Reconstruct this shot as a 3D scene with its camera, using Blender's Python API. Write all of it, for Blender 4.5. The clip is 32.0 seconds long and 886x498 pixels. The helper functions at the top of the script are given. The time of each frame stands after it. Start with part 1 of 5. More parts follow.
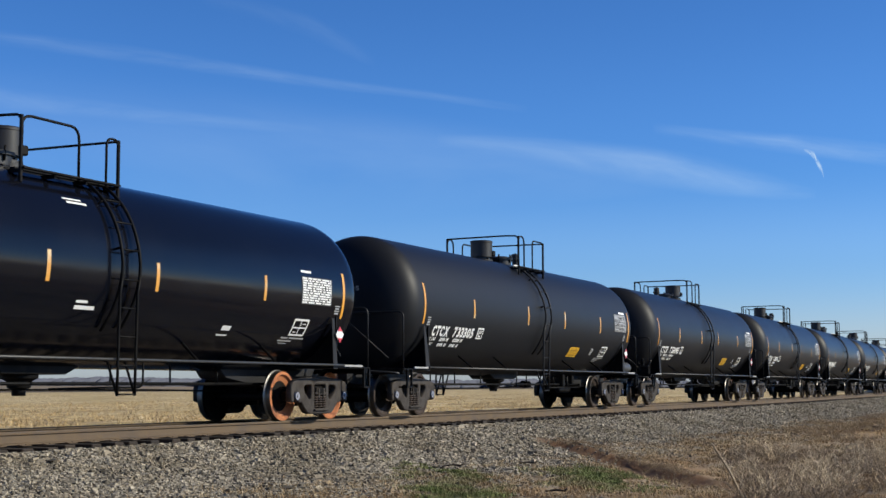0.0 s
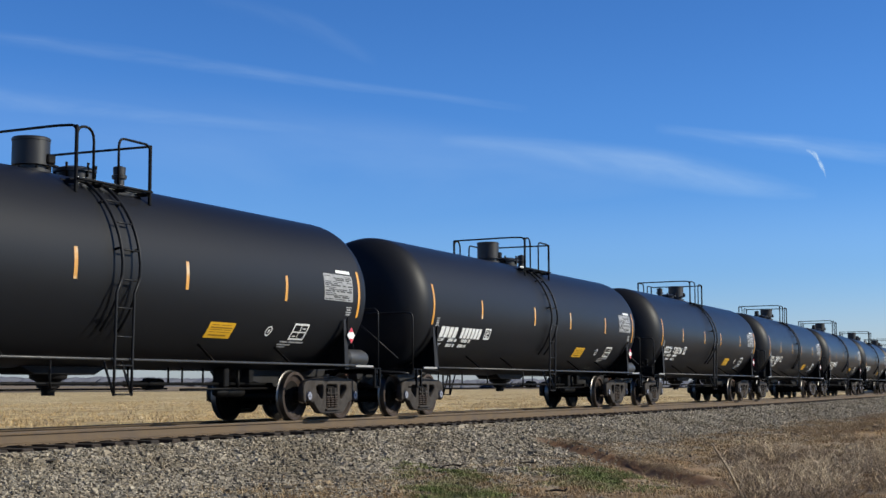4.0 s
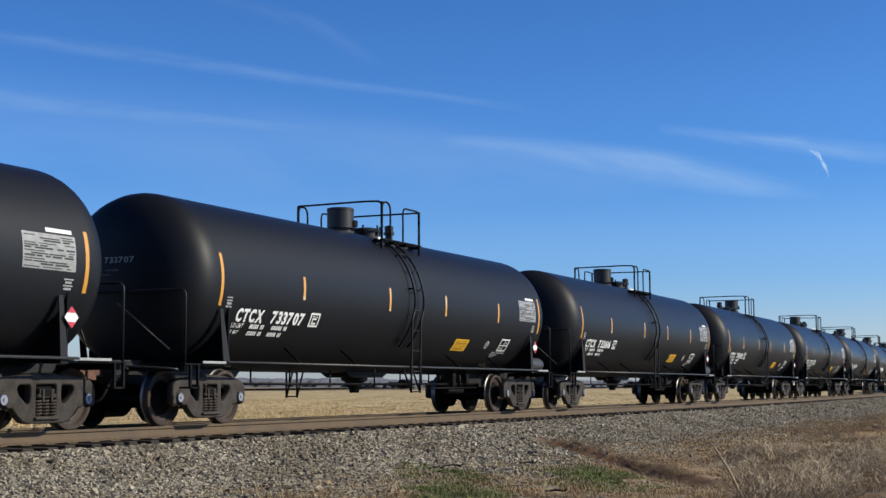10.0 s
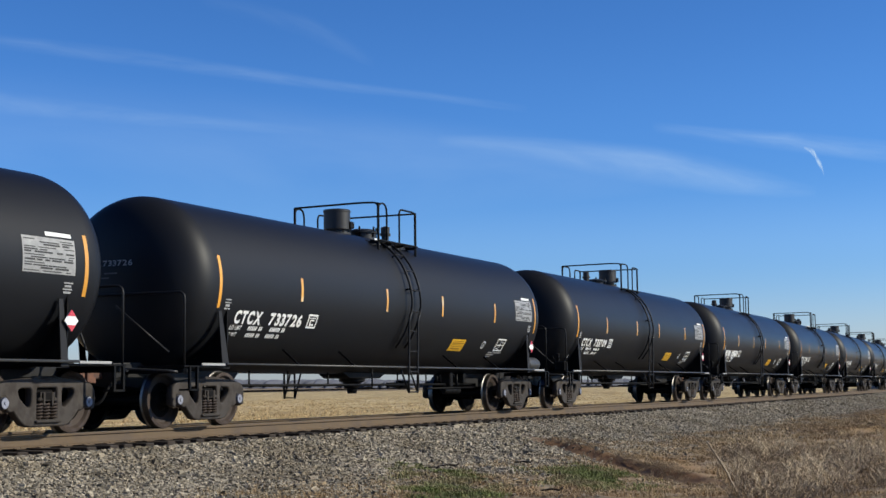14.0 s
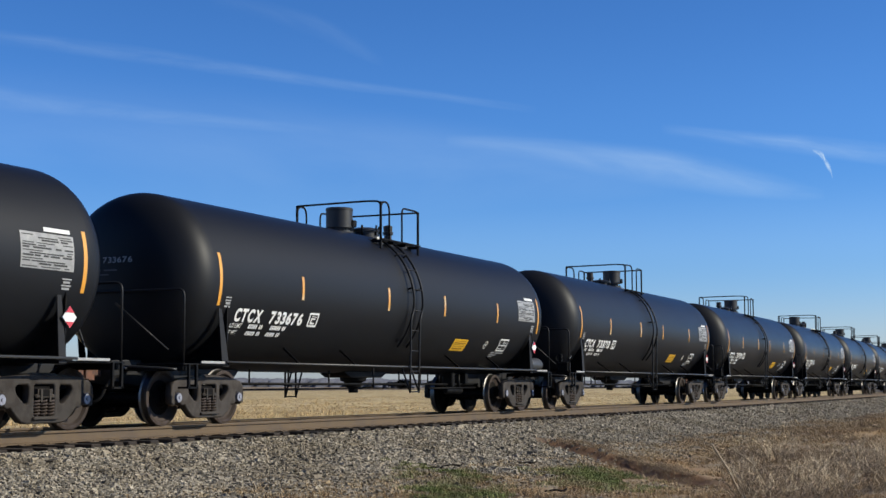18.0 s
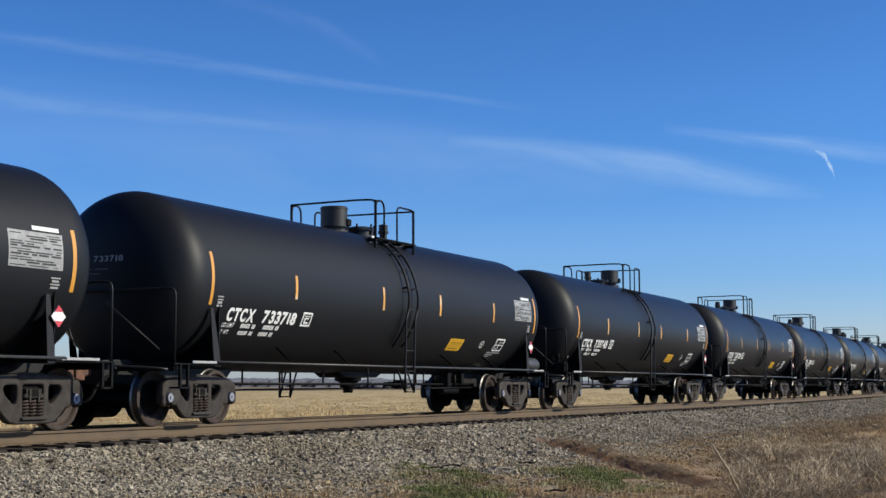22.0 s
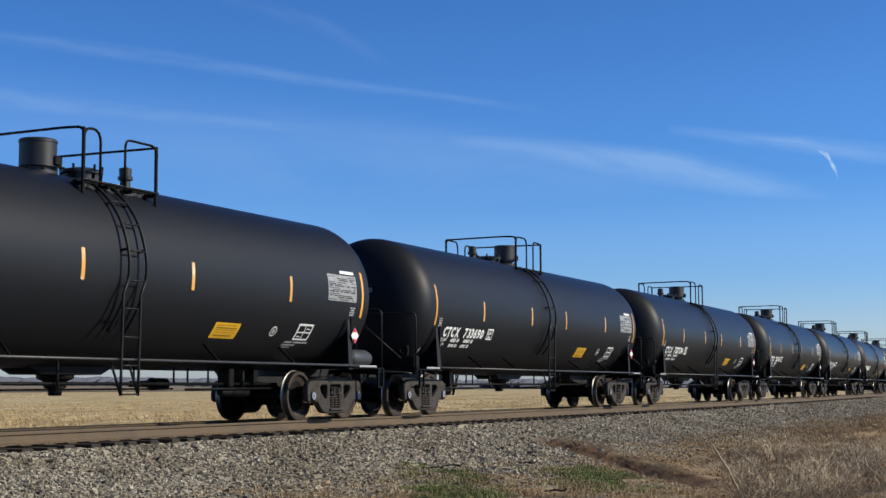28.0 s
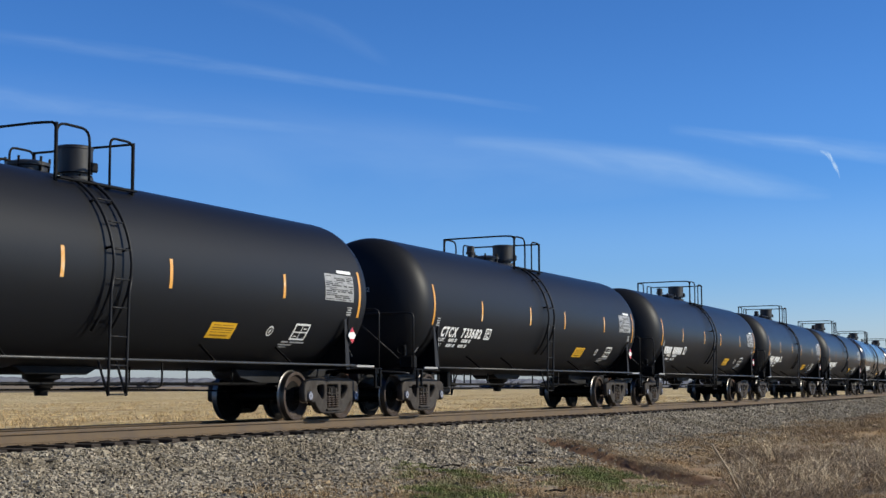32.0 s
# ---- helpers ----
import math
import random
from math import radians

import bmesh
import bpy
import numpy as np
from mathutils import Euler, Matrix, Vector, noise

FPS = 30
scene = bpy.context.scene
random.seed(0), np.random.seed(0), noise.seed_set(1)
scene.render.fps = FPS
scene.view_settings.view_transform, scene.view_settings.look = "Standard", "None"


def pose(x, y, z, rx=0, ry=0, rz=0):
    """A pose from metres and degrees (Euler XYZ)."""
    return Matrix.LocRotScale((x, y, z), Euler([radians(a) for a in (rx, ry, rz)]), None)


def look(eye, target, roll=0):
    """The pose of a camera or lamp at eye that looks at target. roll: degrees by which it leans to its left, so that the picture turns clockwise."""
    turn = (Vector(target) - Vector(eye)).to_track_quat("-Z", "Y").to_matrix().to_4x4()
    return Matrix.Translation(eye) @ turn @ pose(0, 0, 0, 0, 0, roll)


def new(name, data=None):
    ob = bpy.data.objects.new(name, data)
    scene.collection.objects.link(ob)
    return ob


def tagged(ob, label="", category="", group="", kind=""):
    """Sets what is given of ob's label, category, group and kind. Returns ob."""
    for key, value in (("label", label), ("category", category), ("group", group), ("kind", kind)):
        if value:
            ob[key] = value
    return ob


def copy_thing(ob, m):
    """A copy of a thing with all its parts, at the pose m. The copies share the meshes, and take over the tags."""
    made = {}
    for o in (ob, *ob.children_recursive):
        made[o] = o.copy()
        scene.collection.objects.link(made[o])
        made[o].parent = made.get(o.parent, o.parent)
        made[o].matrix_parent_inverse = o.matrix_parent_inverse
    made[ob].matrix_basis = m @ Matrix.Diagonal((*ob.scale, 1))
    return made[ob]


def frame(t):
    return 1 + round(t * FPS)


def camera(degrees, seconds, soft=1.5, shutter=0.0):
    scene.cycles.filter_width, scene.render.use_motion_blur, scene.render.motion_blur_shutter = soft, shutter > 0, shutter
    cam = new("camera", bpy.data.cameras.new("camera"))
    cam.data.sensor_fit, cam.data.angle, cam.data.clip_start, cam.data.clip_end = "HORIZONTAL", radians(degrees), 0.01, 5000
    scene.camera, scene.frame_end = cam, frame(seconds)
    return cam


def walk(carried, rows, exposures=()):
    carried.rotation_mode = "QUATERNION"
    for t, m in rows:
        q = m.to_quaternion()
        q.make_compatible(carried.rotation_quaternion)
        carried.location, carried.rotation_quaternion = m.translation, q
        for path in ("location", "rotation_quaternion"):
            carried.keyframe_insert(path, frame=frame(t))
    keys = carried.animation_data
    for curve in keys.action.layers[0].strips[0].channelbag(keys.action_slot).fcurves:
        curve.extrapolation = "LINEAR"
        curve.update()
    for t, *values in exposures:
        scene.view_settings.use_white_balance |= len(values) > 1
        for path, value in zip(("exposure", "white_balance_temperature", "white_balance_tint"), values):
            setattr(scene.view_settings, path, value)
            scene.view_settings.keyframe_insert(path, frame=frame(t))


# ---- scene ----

# ---- camera ----
EYE = Vector((0.0, -14.864, 0.602))
YAW, PITCH, ROLL = 64.617, 5.430, -0.206


def aim(dyaw=0.0, dpitch=0.0, roll=0.0):
    a, e = radians(YAW + dyaw), radians(PITCH + dpitch)
    way = Vector((math.sin(a) * math.cos(e), math.cos(a) * math.cos(e), math.sin(e)))
    return look(EYE, EYE + way * 10, ROLL + roll)


cam = camera(33.80, 32.0, 1.5)
walk(cam, [(0.0, aim()), (13.0, aim()), (13.2, aim(0.02, 0, -0.05)), (13.5, aim(0.09, 0, -0.29)), (14.0, aim(0.245, 0, -0.47)),
           (14.5, aim(0.245, 0, -0.42)), (15.0, aim(0.20, 0, -0.29)), (15.5, aim(0.035, 0, -0.06)),
           (15.9, aim(0.02, 0, 0)), (18.0, aim(0.02, 0, 0)), (32.0, aim(0.02, 0, 0))], [(0.0, 0.0), (32.0, 0.0)])

# ---- sun and sky ----
SUN = Vector((0.33, -0.80, 0.50)).normalized()
world = bpy.data.worlds.new("sky")
scene.world = world
world.use_nodes = True
wn = world.node_tree
sky = wn.nodes.new("ShaderNodeTexSky")
sky.sky_type = "NISHITA"
sky.sun_disc = False
sky.sun_elevation = math.asin(SUN.z)
sky.sun_rotation = math.atan2(SUN.x, SUN.y)
sky.altitude = 200
sky.air_density, sky.dust_density, sky.ozone_density = 1.0, 0.9, 2.0
tint = wn.nodes.new("ShaderNodeMix")
tint.data_type, tint.blend_type = "RGBA", "MULTIPLY"
tint.inputs[0].default_value = 1.0
haze = wn.nodes.new("ShaderNodeValToRGB")
haze.color_ramp.interpolation = "EASE"
for place, tone in ((0.0, (0.605, 0.70, 0.98)), (0.087, (0.315, 0.52, 0.88)), (0.15, (0.208, 0.438, 0.81)), (0.28, (0.174, 0.388, 0.72)), (0.5, (0.085, 0.21, 0.44)), (0.85, (0.05, 0.13, 0.32))):
    stop = haze.color_ramp.elements[0] if place == 0.0 else haze.color_ramp.elements.new(place)
    stop.color = (*tone, 1)
haze.color_ramp.elements.remove(haze.color_ramp.elements[-1])
height = wn.nodes.new("ShaderNodeSeparateXYZ")
rise = wn.nodes.new("ShaderNodeMapRange")
rise.inputs[1].default_value, rise.inputs[2].default_value = 0.0, 1.0
wn.links.new(wn.nodes.new("ShaderNodeTexCoord").outputs["Generated"], height.inputs[0])
wn.links.new(height.outputs[2], rise.inputs[0])
wn.links.new(rise.outputs[0], haze.inputs[0])
wn.links.new(haze.outputs[0], tint.inputs[7])
wn.links.new(sky.outputs[0], tint.inputs[6])
wn.links.new(tint.outputs[2], wn.nodes["Background"].inputs[0])
wn.nodes["Background"].inputs[1].default_value = 0.184
lamp = bpy.data.lights.new("sun", "SUN")
lamp.energy, lamp.angle, lamp.color = 4.9, radians(0.5), (1.0, 0.94, 0.78)
sun = new("sun", lamp)
sun.matrix_world = look(SUN * 50, (0, 0, 0))

# ---- materials ----


def mat(name, col, rough=0.6, metal=0.0, var=0.15, scale=3.0, fine=60.0, bump=0.1, alt=None, altscale=1.0, altamt=0.5, rand=0.0, island=0.0, coords="Object", spec=0.5, stretch=(1, 1, 1), graze=None):
    """A base colour broken by a broad and a fine noise, an optional second colour in patches, and fine relief."""
    m = bpy.data.materials.new(name)
    m.use_nodes = True
    n, l = m.node_tree.nodes, m.node_tree.links
    b = n["Principled BSDF"]
    b.inputs["Roughness"].default_value, b.inputs["Metallic"].default_value = rough, metal
    b.inputs["Specular IOR Level"].default_value = spec
    tc = n.new("ShaderNodeTexCoord")
    mp = n.new("ShaderNodeMapping")
    mp.inputs["Scale"].default_value = stretch
    l.new(tc.outputs[coords], mp.inputs[0])

    def noise_tex(s, d=4):
        t = n.new("ShaderNodeTexNoise")
        t.inputs["Scale"].default_value, t.inputs["Detail"].default_value = s, d
        l.new(mp.outputs[0], t.inputs[0])
        return t

    def mathn(op, a, c):
        t = n.new("ShaderNodeMath")
        t.operation = op
        for i, v in ((0, a), (1, c)):
            if isinstance(v, (int, float)):
                t.inputs[i].default_value = v
            else:
                l.new(v, t.inputs[i])
        return t.outputs[0]
    broad, small = noise_tex(scale), noise_tex(fine)
    base = n.new("ShaderNodeRGB")
    base.outputs[0].default_value = (*col, 1)
    colour = base.outputs[0]
    if alt:
        pa = noise_tex(altscale, 6)
        ramp = n.new("ShaderNodeMapRange")
        ramp.inputs[1].default_value, ramp.inputs[2].default_value = 0.62 - altamt * 0.35, 0.78 - altamt * 0.35
        l.new(pa.outputs[0], ramp.inputs[0])
        mix = n.new("ShaderNodeMix")
        mix.data_type = "RGBA"
        mix.inputs[7].default_value = (*alt, 1)
        l.new(ramp.outputs[0], mix.inputs[0])
        l.new(colour, mix.inputs[6])
        colour = mix.outputs[2]
    val = mathn("ADD", mathn("MULTIPLY", mathn("SUBTRACT", broad.outputs[0], 0.5), var * 3), mathn("MULTIPLY", mathn("SUBTRACT", small.outputs[0], 0.5), var * 2))
    val = mathn("ADD", val, 1.0)
    if rand:
        oi = n.new("ShaderNodeObjectInfo")
        val = mathn("ADD", val, mathn("MULTIPLY", mathn("SUBTRACT", oi.outputs["Random"], 0.5), rand))
    if island:
        g = n.new("ShaderNodeNewGeometry")
        val = mathn("ADD", val, mathn("MULTIPLY", mathn("SUBTRACT", g.outputs["Random Per Island"], 0.5), island))
    hs = n.new("ShaderNodeHueSaturation")
    l.new(colour, hs.inputs["Color"])
    l.new(val, hs.inputs["Value"])
    l.new(hs.outputs[0], b.inputs["Base Color"])
    gloss = rough
    if graze is not None:
        lw = n.new("ShaderNodeLayerWeight")
        lw.inputs[0].default_value = 0.5
        turn = n.new("ShaderNodeMapRange")
        for i, v in enumerate((0.62, 0.90, rough, graze), 1):
            turn.inputs[i].default_value = v
        l.new(lw.outputs["Facing"], turn.inputs[0])
        gloss = turn.outputs[0]
    l.new(mathn("ADD", mathn("MULTIPLY", mathn("SUBTRACT", broad.outputs[0], 0.5), 0.3 if graze is None else 0.12), gloss), b.inputs["Roughness"])
    if bump:
        bp = n.new("ShaderNodeBump")
        bp.inputs["Strength"].default_value, bp.inputs["Distance"].default_value = bump, 0.01
        l.new(small.outputs[0], bp.inputs["Height"])
        l.new(bp.outputs[0], b.inputs["Normal"])
    return m


M = {
    "tank": mat("matte_grey_tank_paint", (0.0070, 0.0078, 0.0102), 0.52, var=0.05, scale=0.5, fine=9, bump=0.0, stretch=(0.5, 1.0, 1.0), rand=0.22, alt=(0.0079, 0.0084, 0.0101), altscale=0.8, altamt=0.5, spec=0.27, graze=0.36),
    "ladder": mat("grey_painted_ladder_steel", (0.0135, 0.0137, 0.015), 0.5, spec=0.25, var=0.12, scale=3, fine=40, bump=0.0),
    "gloss": mat("glossy_black_tank_paint", (0.0035, 0.0042, 0.0075), 0.15, var=0.05, scale=0.8, fine=20, bump=0.0, spec=0.32),
    "black": mat("dull_black_steel", (0.0050, 0.0050, 0.0054), 0.55, spec=0.12, var=0.15, scale=3, fine=50, bump=0.05, alt=(0.011, 0.0095, 0.008), altscale=4, altamt=0.4),
    # grey that carries the sunlit highlight of the black side rail
    "rail_pipe": mat("highlight_grey_steel", (0.040, 0.040, 0.040), 0.45, var=0.15, scale=4),
    "frame": mat("dusty_cast_steel", (0.047, 0.040, 0.035), 0.75, spec=0.25, var=0.18, scale=5, fine=70, bump=0.15, alt=(0.030, 0.024, 0.020), altscale=6, altamt=0.45, rand=0.35),
    "wheel": mat("brown_dusted_wheel_steel", (0.046, 0.033, 0.026), 0.7, spec=0.2, var=0.15, scale=4, fine=60, bump=0.1, alt=(0.06, 0.045, 0.04), altscale=5, altamt=0.5, rand=0.3),
    "rust_wheel": mat("fresh_orange_rust", (0.42, 0.15, 0.055), 0.85, var=0.15, scale=6, fine=80, bump=0.1, alt=(0.20, 0.07, 0.035), altscale=7, altamt=0.4),
    "tread": mat("polished_steel", (0.17, 0.16, 0.15), 0.42, 1.0, var=0.05, scale=8, bump=0.0),
    "white": mat("white_stencil_paint", (0.75, 0.75, 0.73), 0.6, var=0.10, scale=8, fine=60, bump=0.0),
    "faint": mat("faded_white_stencil_paint", (0.34, 0.34, 0.34), 0.6, var=0.2, scale=8, fine=60, bump=0.0),
    "dim": mat("worn_grey_stencil_paint", (0.09, 0.09, 0.10), 0.6, var=0.3, scale=20, fine=90, bump=0.0),
    "orange": mat("amber_reflective_tape", (0.70, 0.32, 0.04), 0.4, graze=0.12, spec=0.8, var=0.08, scale=3, fine=30, bump=0.0, rand=0.3),
    # amber tape with pale patches painted in for sun glare
    "glare_tape": mat("glare_paled_amber_tape", (0.66, 0.31, 0.045), 0.4, graze=0.10, spec=0.9, var=0.15, scale=6, fine=30, bump=0.0, rand=0.3, alt=(0.72, 0.52, 0.28), altscale=5, altamt=0.25),
    "railhead": mat("worn_rail_head", (0.17, 0.13, 0.095), 0.6, 0.4, var=0.1, scale=2, bump=0.0),
    "yellow": mat("yellow_decal", (0.72, 0.40, 0.02), 0.5, var=0.06, scale=4, bump=0.0),
    "brownink": mat("brown_print", (0.30, 0.155, 0.012), 0.6, var=0.05, bump=0.0),
    "red": mat("red_placard_print", (0.55, 0.05, 0.07), 0.4, var=0.05, bump=0.0),
    "silver": mat("pale_grey_decal", (0.30, 0.30, 0.295), 0.5, var=0.3, scale=10, fine=60, bump=0.0),
    "ink": mat("black_print", (0.025, 0.025, 0.025), 0.6, var=0.05, bump=0.0),
    "rust": mat("red_brown_rust", (0.15, 0.065, 0.038), 0.85, var=0.2, scale=6, fine=60, bump=0.1, alt=(0.07, 0.04, 0.03), altscale=8, altamt=0.5),
    "sill": mat("dull_grey_sill_paint", (0.014, 0.014, 0.016), 0.6, spec=0.3, var=0.12, scale=3, fine=40, bump=0.03),
    # axle and truck steel, blackened to paint in the shade under the car
    "shade_black": mat("shade_blackened_truck_steel", (0.0065, 0.0055, 0.005), 0.6, spec=0.08, var=0.2, scale=5, fine=40, bump=0.05),
    "capring": mat("scuffed_pale_cap_print", (0.22, 0.23, 0.28), 0.6, var=0.4, scale=30, fine=90, bump=0.05),
    "blue": mat("blue_bearing_cap_paint", (0.022, 0.028, 0.05), 0.45, var=0.1, bump=0.03),
    "rail": mat("brown_rusted_rail", (0.114, 0.076, 0.042), 0.8, var=0.15, scale=1.5, fine=60, bump=0.1, alt=(0.092, 0.064, 0.042), altscale=2.0, altamt=0.4),
    "tie": mat("creosoted_tie", (0.030, 0.021, 0.015), 0.9, var=0.25, scale=3, fine=50, bump=0.3, rand=0.4, stretch=(6, 1, 6)),
    "stone": mat("ballast_stone", (0.268, 0.230, 0.172), 0.85, var=0.15, scale=1.2, fine=90, bump=0.3, island=1.35, alt=(0.20, 0.165, 0.115), altscale=0.6, altamt=0.45),
    "clod": mat("dry_soil_clods", (0.33, 0.245, 0.145), 0.95, var=0.2, scale=0.9, fine=30, bump=0.2, island=1.1, alt=(0.235, 0.20, 0.15), altscale=0.5, altamt=0.5),
    "blade": mat("green_grass", (0.155, 0.185, 0.05), 0.7, var=0.25, scale=2.5, fine=20, bump=0.0, island=0.9, alt=(0.27, 0.225, 0.11), altscale=1.6, altamt=0.50),
    "straw": mat("dry_brown_grass", (0.40, 0.30, 0.17), 0.8, var=0.2, scale=1.5, fine=20, bump=0.0, island=0.9, alt=(0.29, 0.19, 0.095), altscale=0.7, altamt=0.55),
    "twig": mat("grey_brown_twigs", (0.52, 0.41, 0.27), 0.85, var=0.2, scale=3, fine=40, bump=0.0, island=1.3),
    # darker stem tone that stands for shade at the foot of the bushes
    "dark_stem": mat("bush_shade_stem_tone", (0.25, 0.185, 0.12), 0.9, var=0.2, scale=3, fine=40, bump=0.0, island=0.9),
    "red_weed": mat("reddish_dead_weed", (0.30, 0.215, 0.13), 0.85, var=0.2, scale=3, fine=40, bump=0.0, island=0.7),
    "stubble": mat("straw_stubble", (0.56, 0.41, 0.21), 0.8, var=0.15, scale=0.4, fine=10, bump=0.0, island=1.1),
}


def ground_material():
    """Gravel by the track, dry soil and grass on the bank, pale stubble past the track."""
    m = bpy.data.materials.new("soil_and_field")
    m.use_nodes = True
    n, l = m.node_tree.nodes, m.node_tree.links
    b = n["Principled BSDF"]
    b.inputs["Roughness"].default_value = 0.9
    b.inputs["Specular IOR Level"].default_value = 0.2
    tc = n.new("ShaderNodeUVMap")   # metres along and across the track
    tc.uv_map = "track"
    sep = n.new("ShaderNodeSeparateXYZ")
    l.new(tc.outputs[0], sep.inputs[0])

    def tex(s, d=5, stretch=(1, 1, 1)):
        mp = n.new("ShaderNodeMapping")
        mp.inputs["Scale"].default_value = stretch
        l.new(tc.outputs[0], mp.inputs[0])
        t = n.new("ShaderNodeTexNoise")
        t.inputs["Scale"].default_value, t.inputs["Detail"].default_value = s, d
        l.new(mp.outputs[0], t.inputs[0])
        return t.outputs[0]

    def rng(v, a, c):
        t = n.new("ShaderNodeMapRange")
        t.inputs[1].default_value, t.inputs[2].default_value = a, c
        l.new(v, t.inputs[0])
        return t.outputs[0]

    def mix(f, a, c):
        t = n.new("ShaderNodeMix")
        t.data_type = "RGBA"
        l.new(f, t.inputs[0])
        for i, v in ((6, a), (7, c)):
            if isinstance(v, tuple):
                t.inputs[i].default_value = (*v, 1)
            else:
                l.new(v, t.inputs[i])
        return t.outputs[2]
    soil = mix(rng(tex(0.8), 0.40, 0.60), (0.25, 0.205, 0.15), (0.30, 0.205, 0.115))
    soil = mix(rng(tex(3.0, 6, (0.3, 1, 1)), 0.50, 0.62), soil, (0.13, 0.09, 0.055))
    soil = mix(rng(tex(7.0, 6, (0.4, 1, 1)), 0.52, 0.70), soil, (0.37, 0.30, 0.20))
    gravel = mix(rng(tex(25.0, 3), 0.4, 0.62), (0.125, 0.106, 0.082), (0.235, 0.20, 0.155))
    straw = mix(rng(tex(0.5, 6, (0.06, 1, 1)), 0.42, 0.58), (0.35, 0.25, 0.11), (0.66, 0.51, 0.25))
    straw = mix(rng(tex(0.22, 5, (0.25, 1, 1)), 0.50, 0.60), straw, (0.72, 0.58, 0.34))
    straw = mix(rng(tex(2.2, 6), 0.47, 0.62), straw, (0.25, 0.17, 0.08))
    far = mix(rng(tex(0.01, 3), 0.4, 0.6), (0.27, 0.20, 0.13), (0.20, 0.16, 0.11))
    wob = n.new("ShaderNodeMath")
    wob.operation = "MULTIPLY_ADD"
    l.new(tex(0.6), wob.inputs[0])
    wob.inputs[1].default_value = 2.2
    l.new(sep.outputs[1], wob.inputs[2])
    c = mix(rng(wob.outputs[0], -4.6, -3.4), soil, gravel)
    mound = n.new("ShaderNodeVectorMath")
    mound.operation = "DISTANCE"
    ms = n.new("ShaderNodeMapping")
    ms.inputs["Scale"].default_value = (0.10, 0.42, 0.0)
    l.new(tc.outputs[0], ms.inputs[0])
    l.new(ms.outputs[0], mound.inputs[0])
    mound.inputs[1].default_value = (5.2, -3.3, 0.0)
    mw = n.new("ShaderNodeMath")
    mw.operation = "ADD"
    l.new(mound.outputs["Value"], mw.inputs[0])
    l.new(tex(0.9, 6), mw.inputs[1])
    c = mix(rng(mw.outputs[0], 1.75, 1.15), c, mix(rng(tex(1.2, 6, (0.35, 1.5, 1)), 0.48, 0.58), (0.38, 0.25, 0.12), (0.13, 0.085, 0.045)))
    # washed-out line down the bank, with bare orange soil along it
    gully = n.new("ShaderNodeVectorMath")
    gully.operation = "DOT_PRODUCT"
    l.new(tc.outputs[0], gully.inputs[0])
    gully.inputs[1].default_value = (-0.81, 1.0, 0.0)
    gw = n.new("ShaderNodeMath")
    gw.operation = "MULTIPLY_ADD"
    l.new(tex(0.9, 6), gw.inputs[0])
    gw.inputs[1].default_value = 1.1
    l.new(gully.outputs["Value"], gw.inputs[2])
    reach = n.new("ShaderNodeMath")
    reach.operation = "MULTIPLY"
    l.new(rng(sep.outputs[0], 22.0, 24.0), reach.inputs[0])
    l.new(rng(sep.outputs[0], 31.5, 30.0), reach.inputs[1])
    def near(lo, mid, hi):
        t = n.new("ShaderNodeMath")
        t.operation = "MULTIPLY"
        l.new(rng(gw.outputs[0], lo, mid), t.inputs[0])
        l.new(rng(gw.outputs[0], hi, mid), t.inputs[1])
        u = n.new("ShaderNodeMath")
        u.operation = "MULTIPLY"
        l.new(t.outputs[0], u.inputs[0])
        l.new(reach.outputs[0], u.inputs[1])
        return u.outputs[0]
    c = mix(near(-29.4, -28.5, -27.2), c, (0.33, 0.215, 0.12))
    # red-brown soil, also darkened in the colour for the cut's shaded face
    c = mix(near(-27.85, -27.25, -26.7), c, (0.19, 0.105, 0.055))
    c = mix(rng(sep.outputs[1], 3.0, 5.0), c, straw)
    c = mix(rng(sep.outputs[1], 395.0, 420.0), c, (0.07, 0.05, 0.03))
    c = mix(rng(sep.outputs[1], 470.0, 490.0), c, far)
    l.new(c, b.inputs["Base Color"])
    bp = n.new("ShaderNodeBump")
    bp.inputs["Strength"].default_value, bp.inputs["Distance"].default_value = 0.6, 0.05
    l.new(tex(14.0), bp.inputs["Height"])
    l.new(bp.outputs[0], b.inputs["Normal"])
    return m


M["ground"] = ground_material()


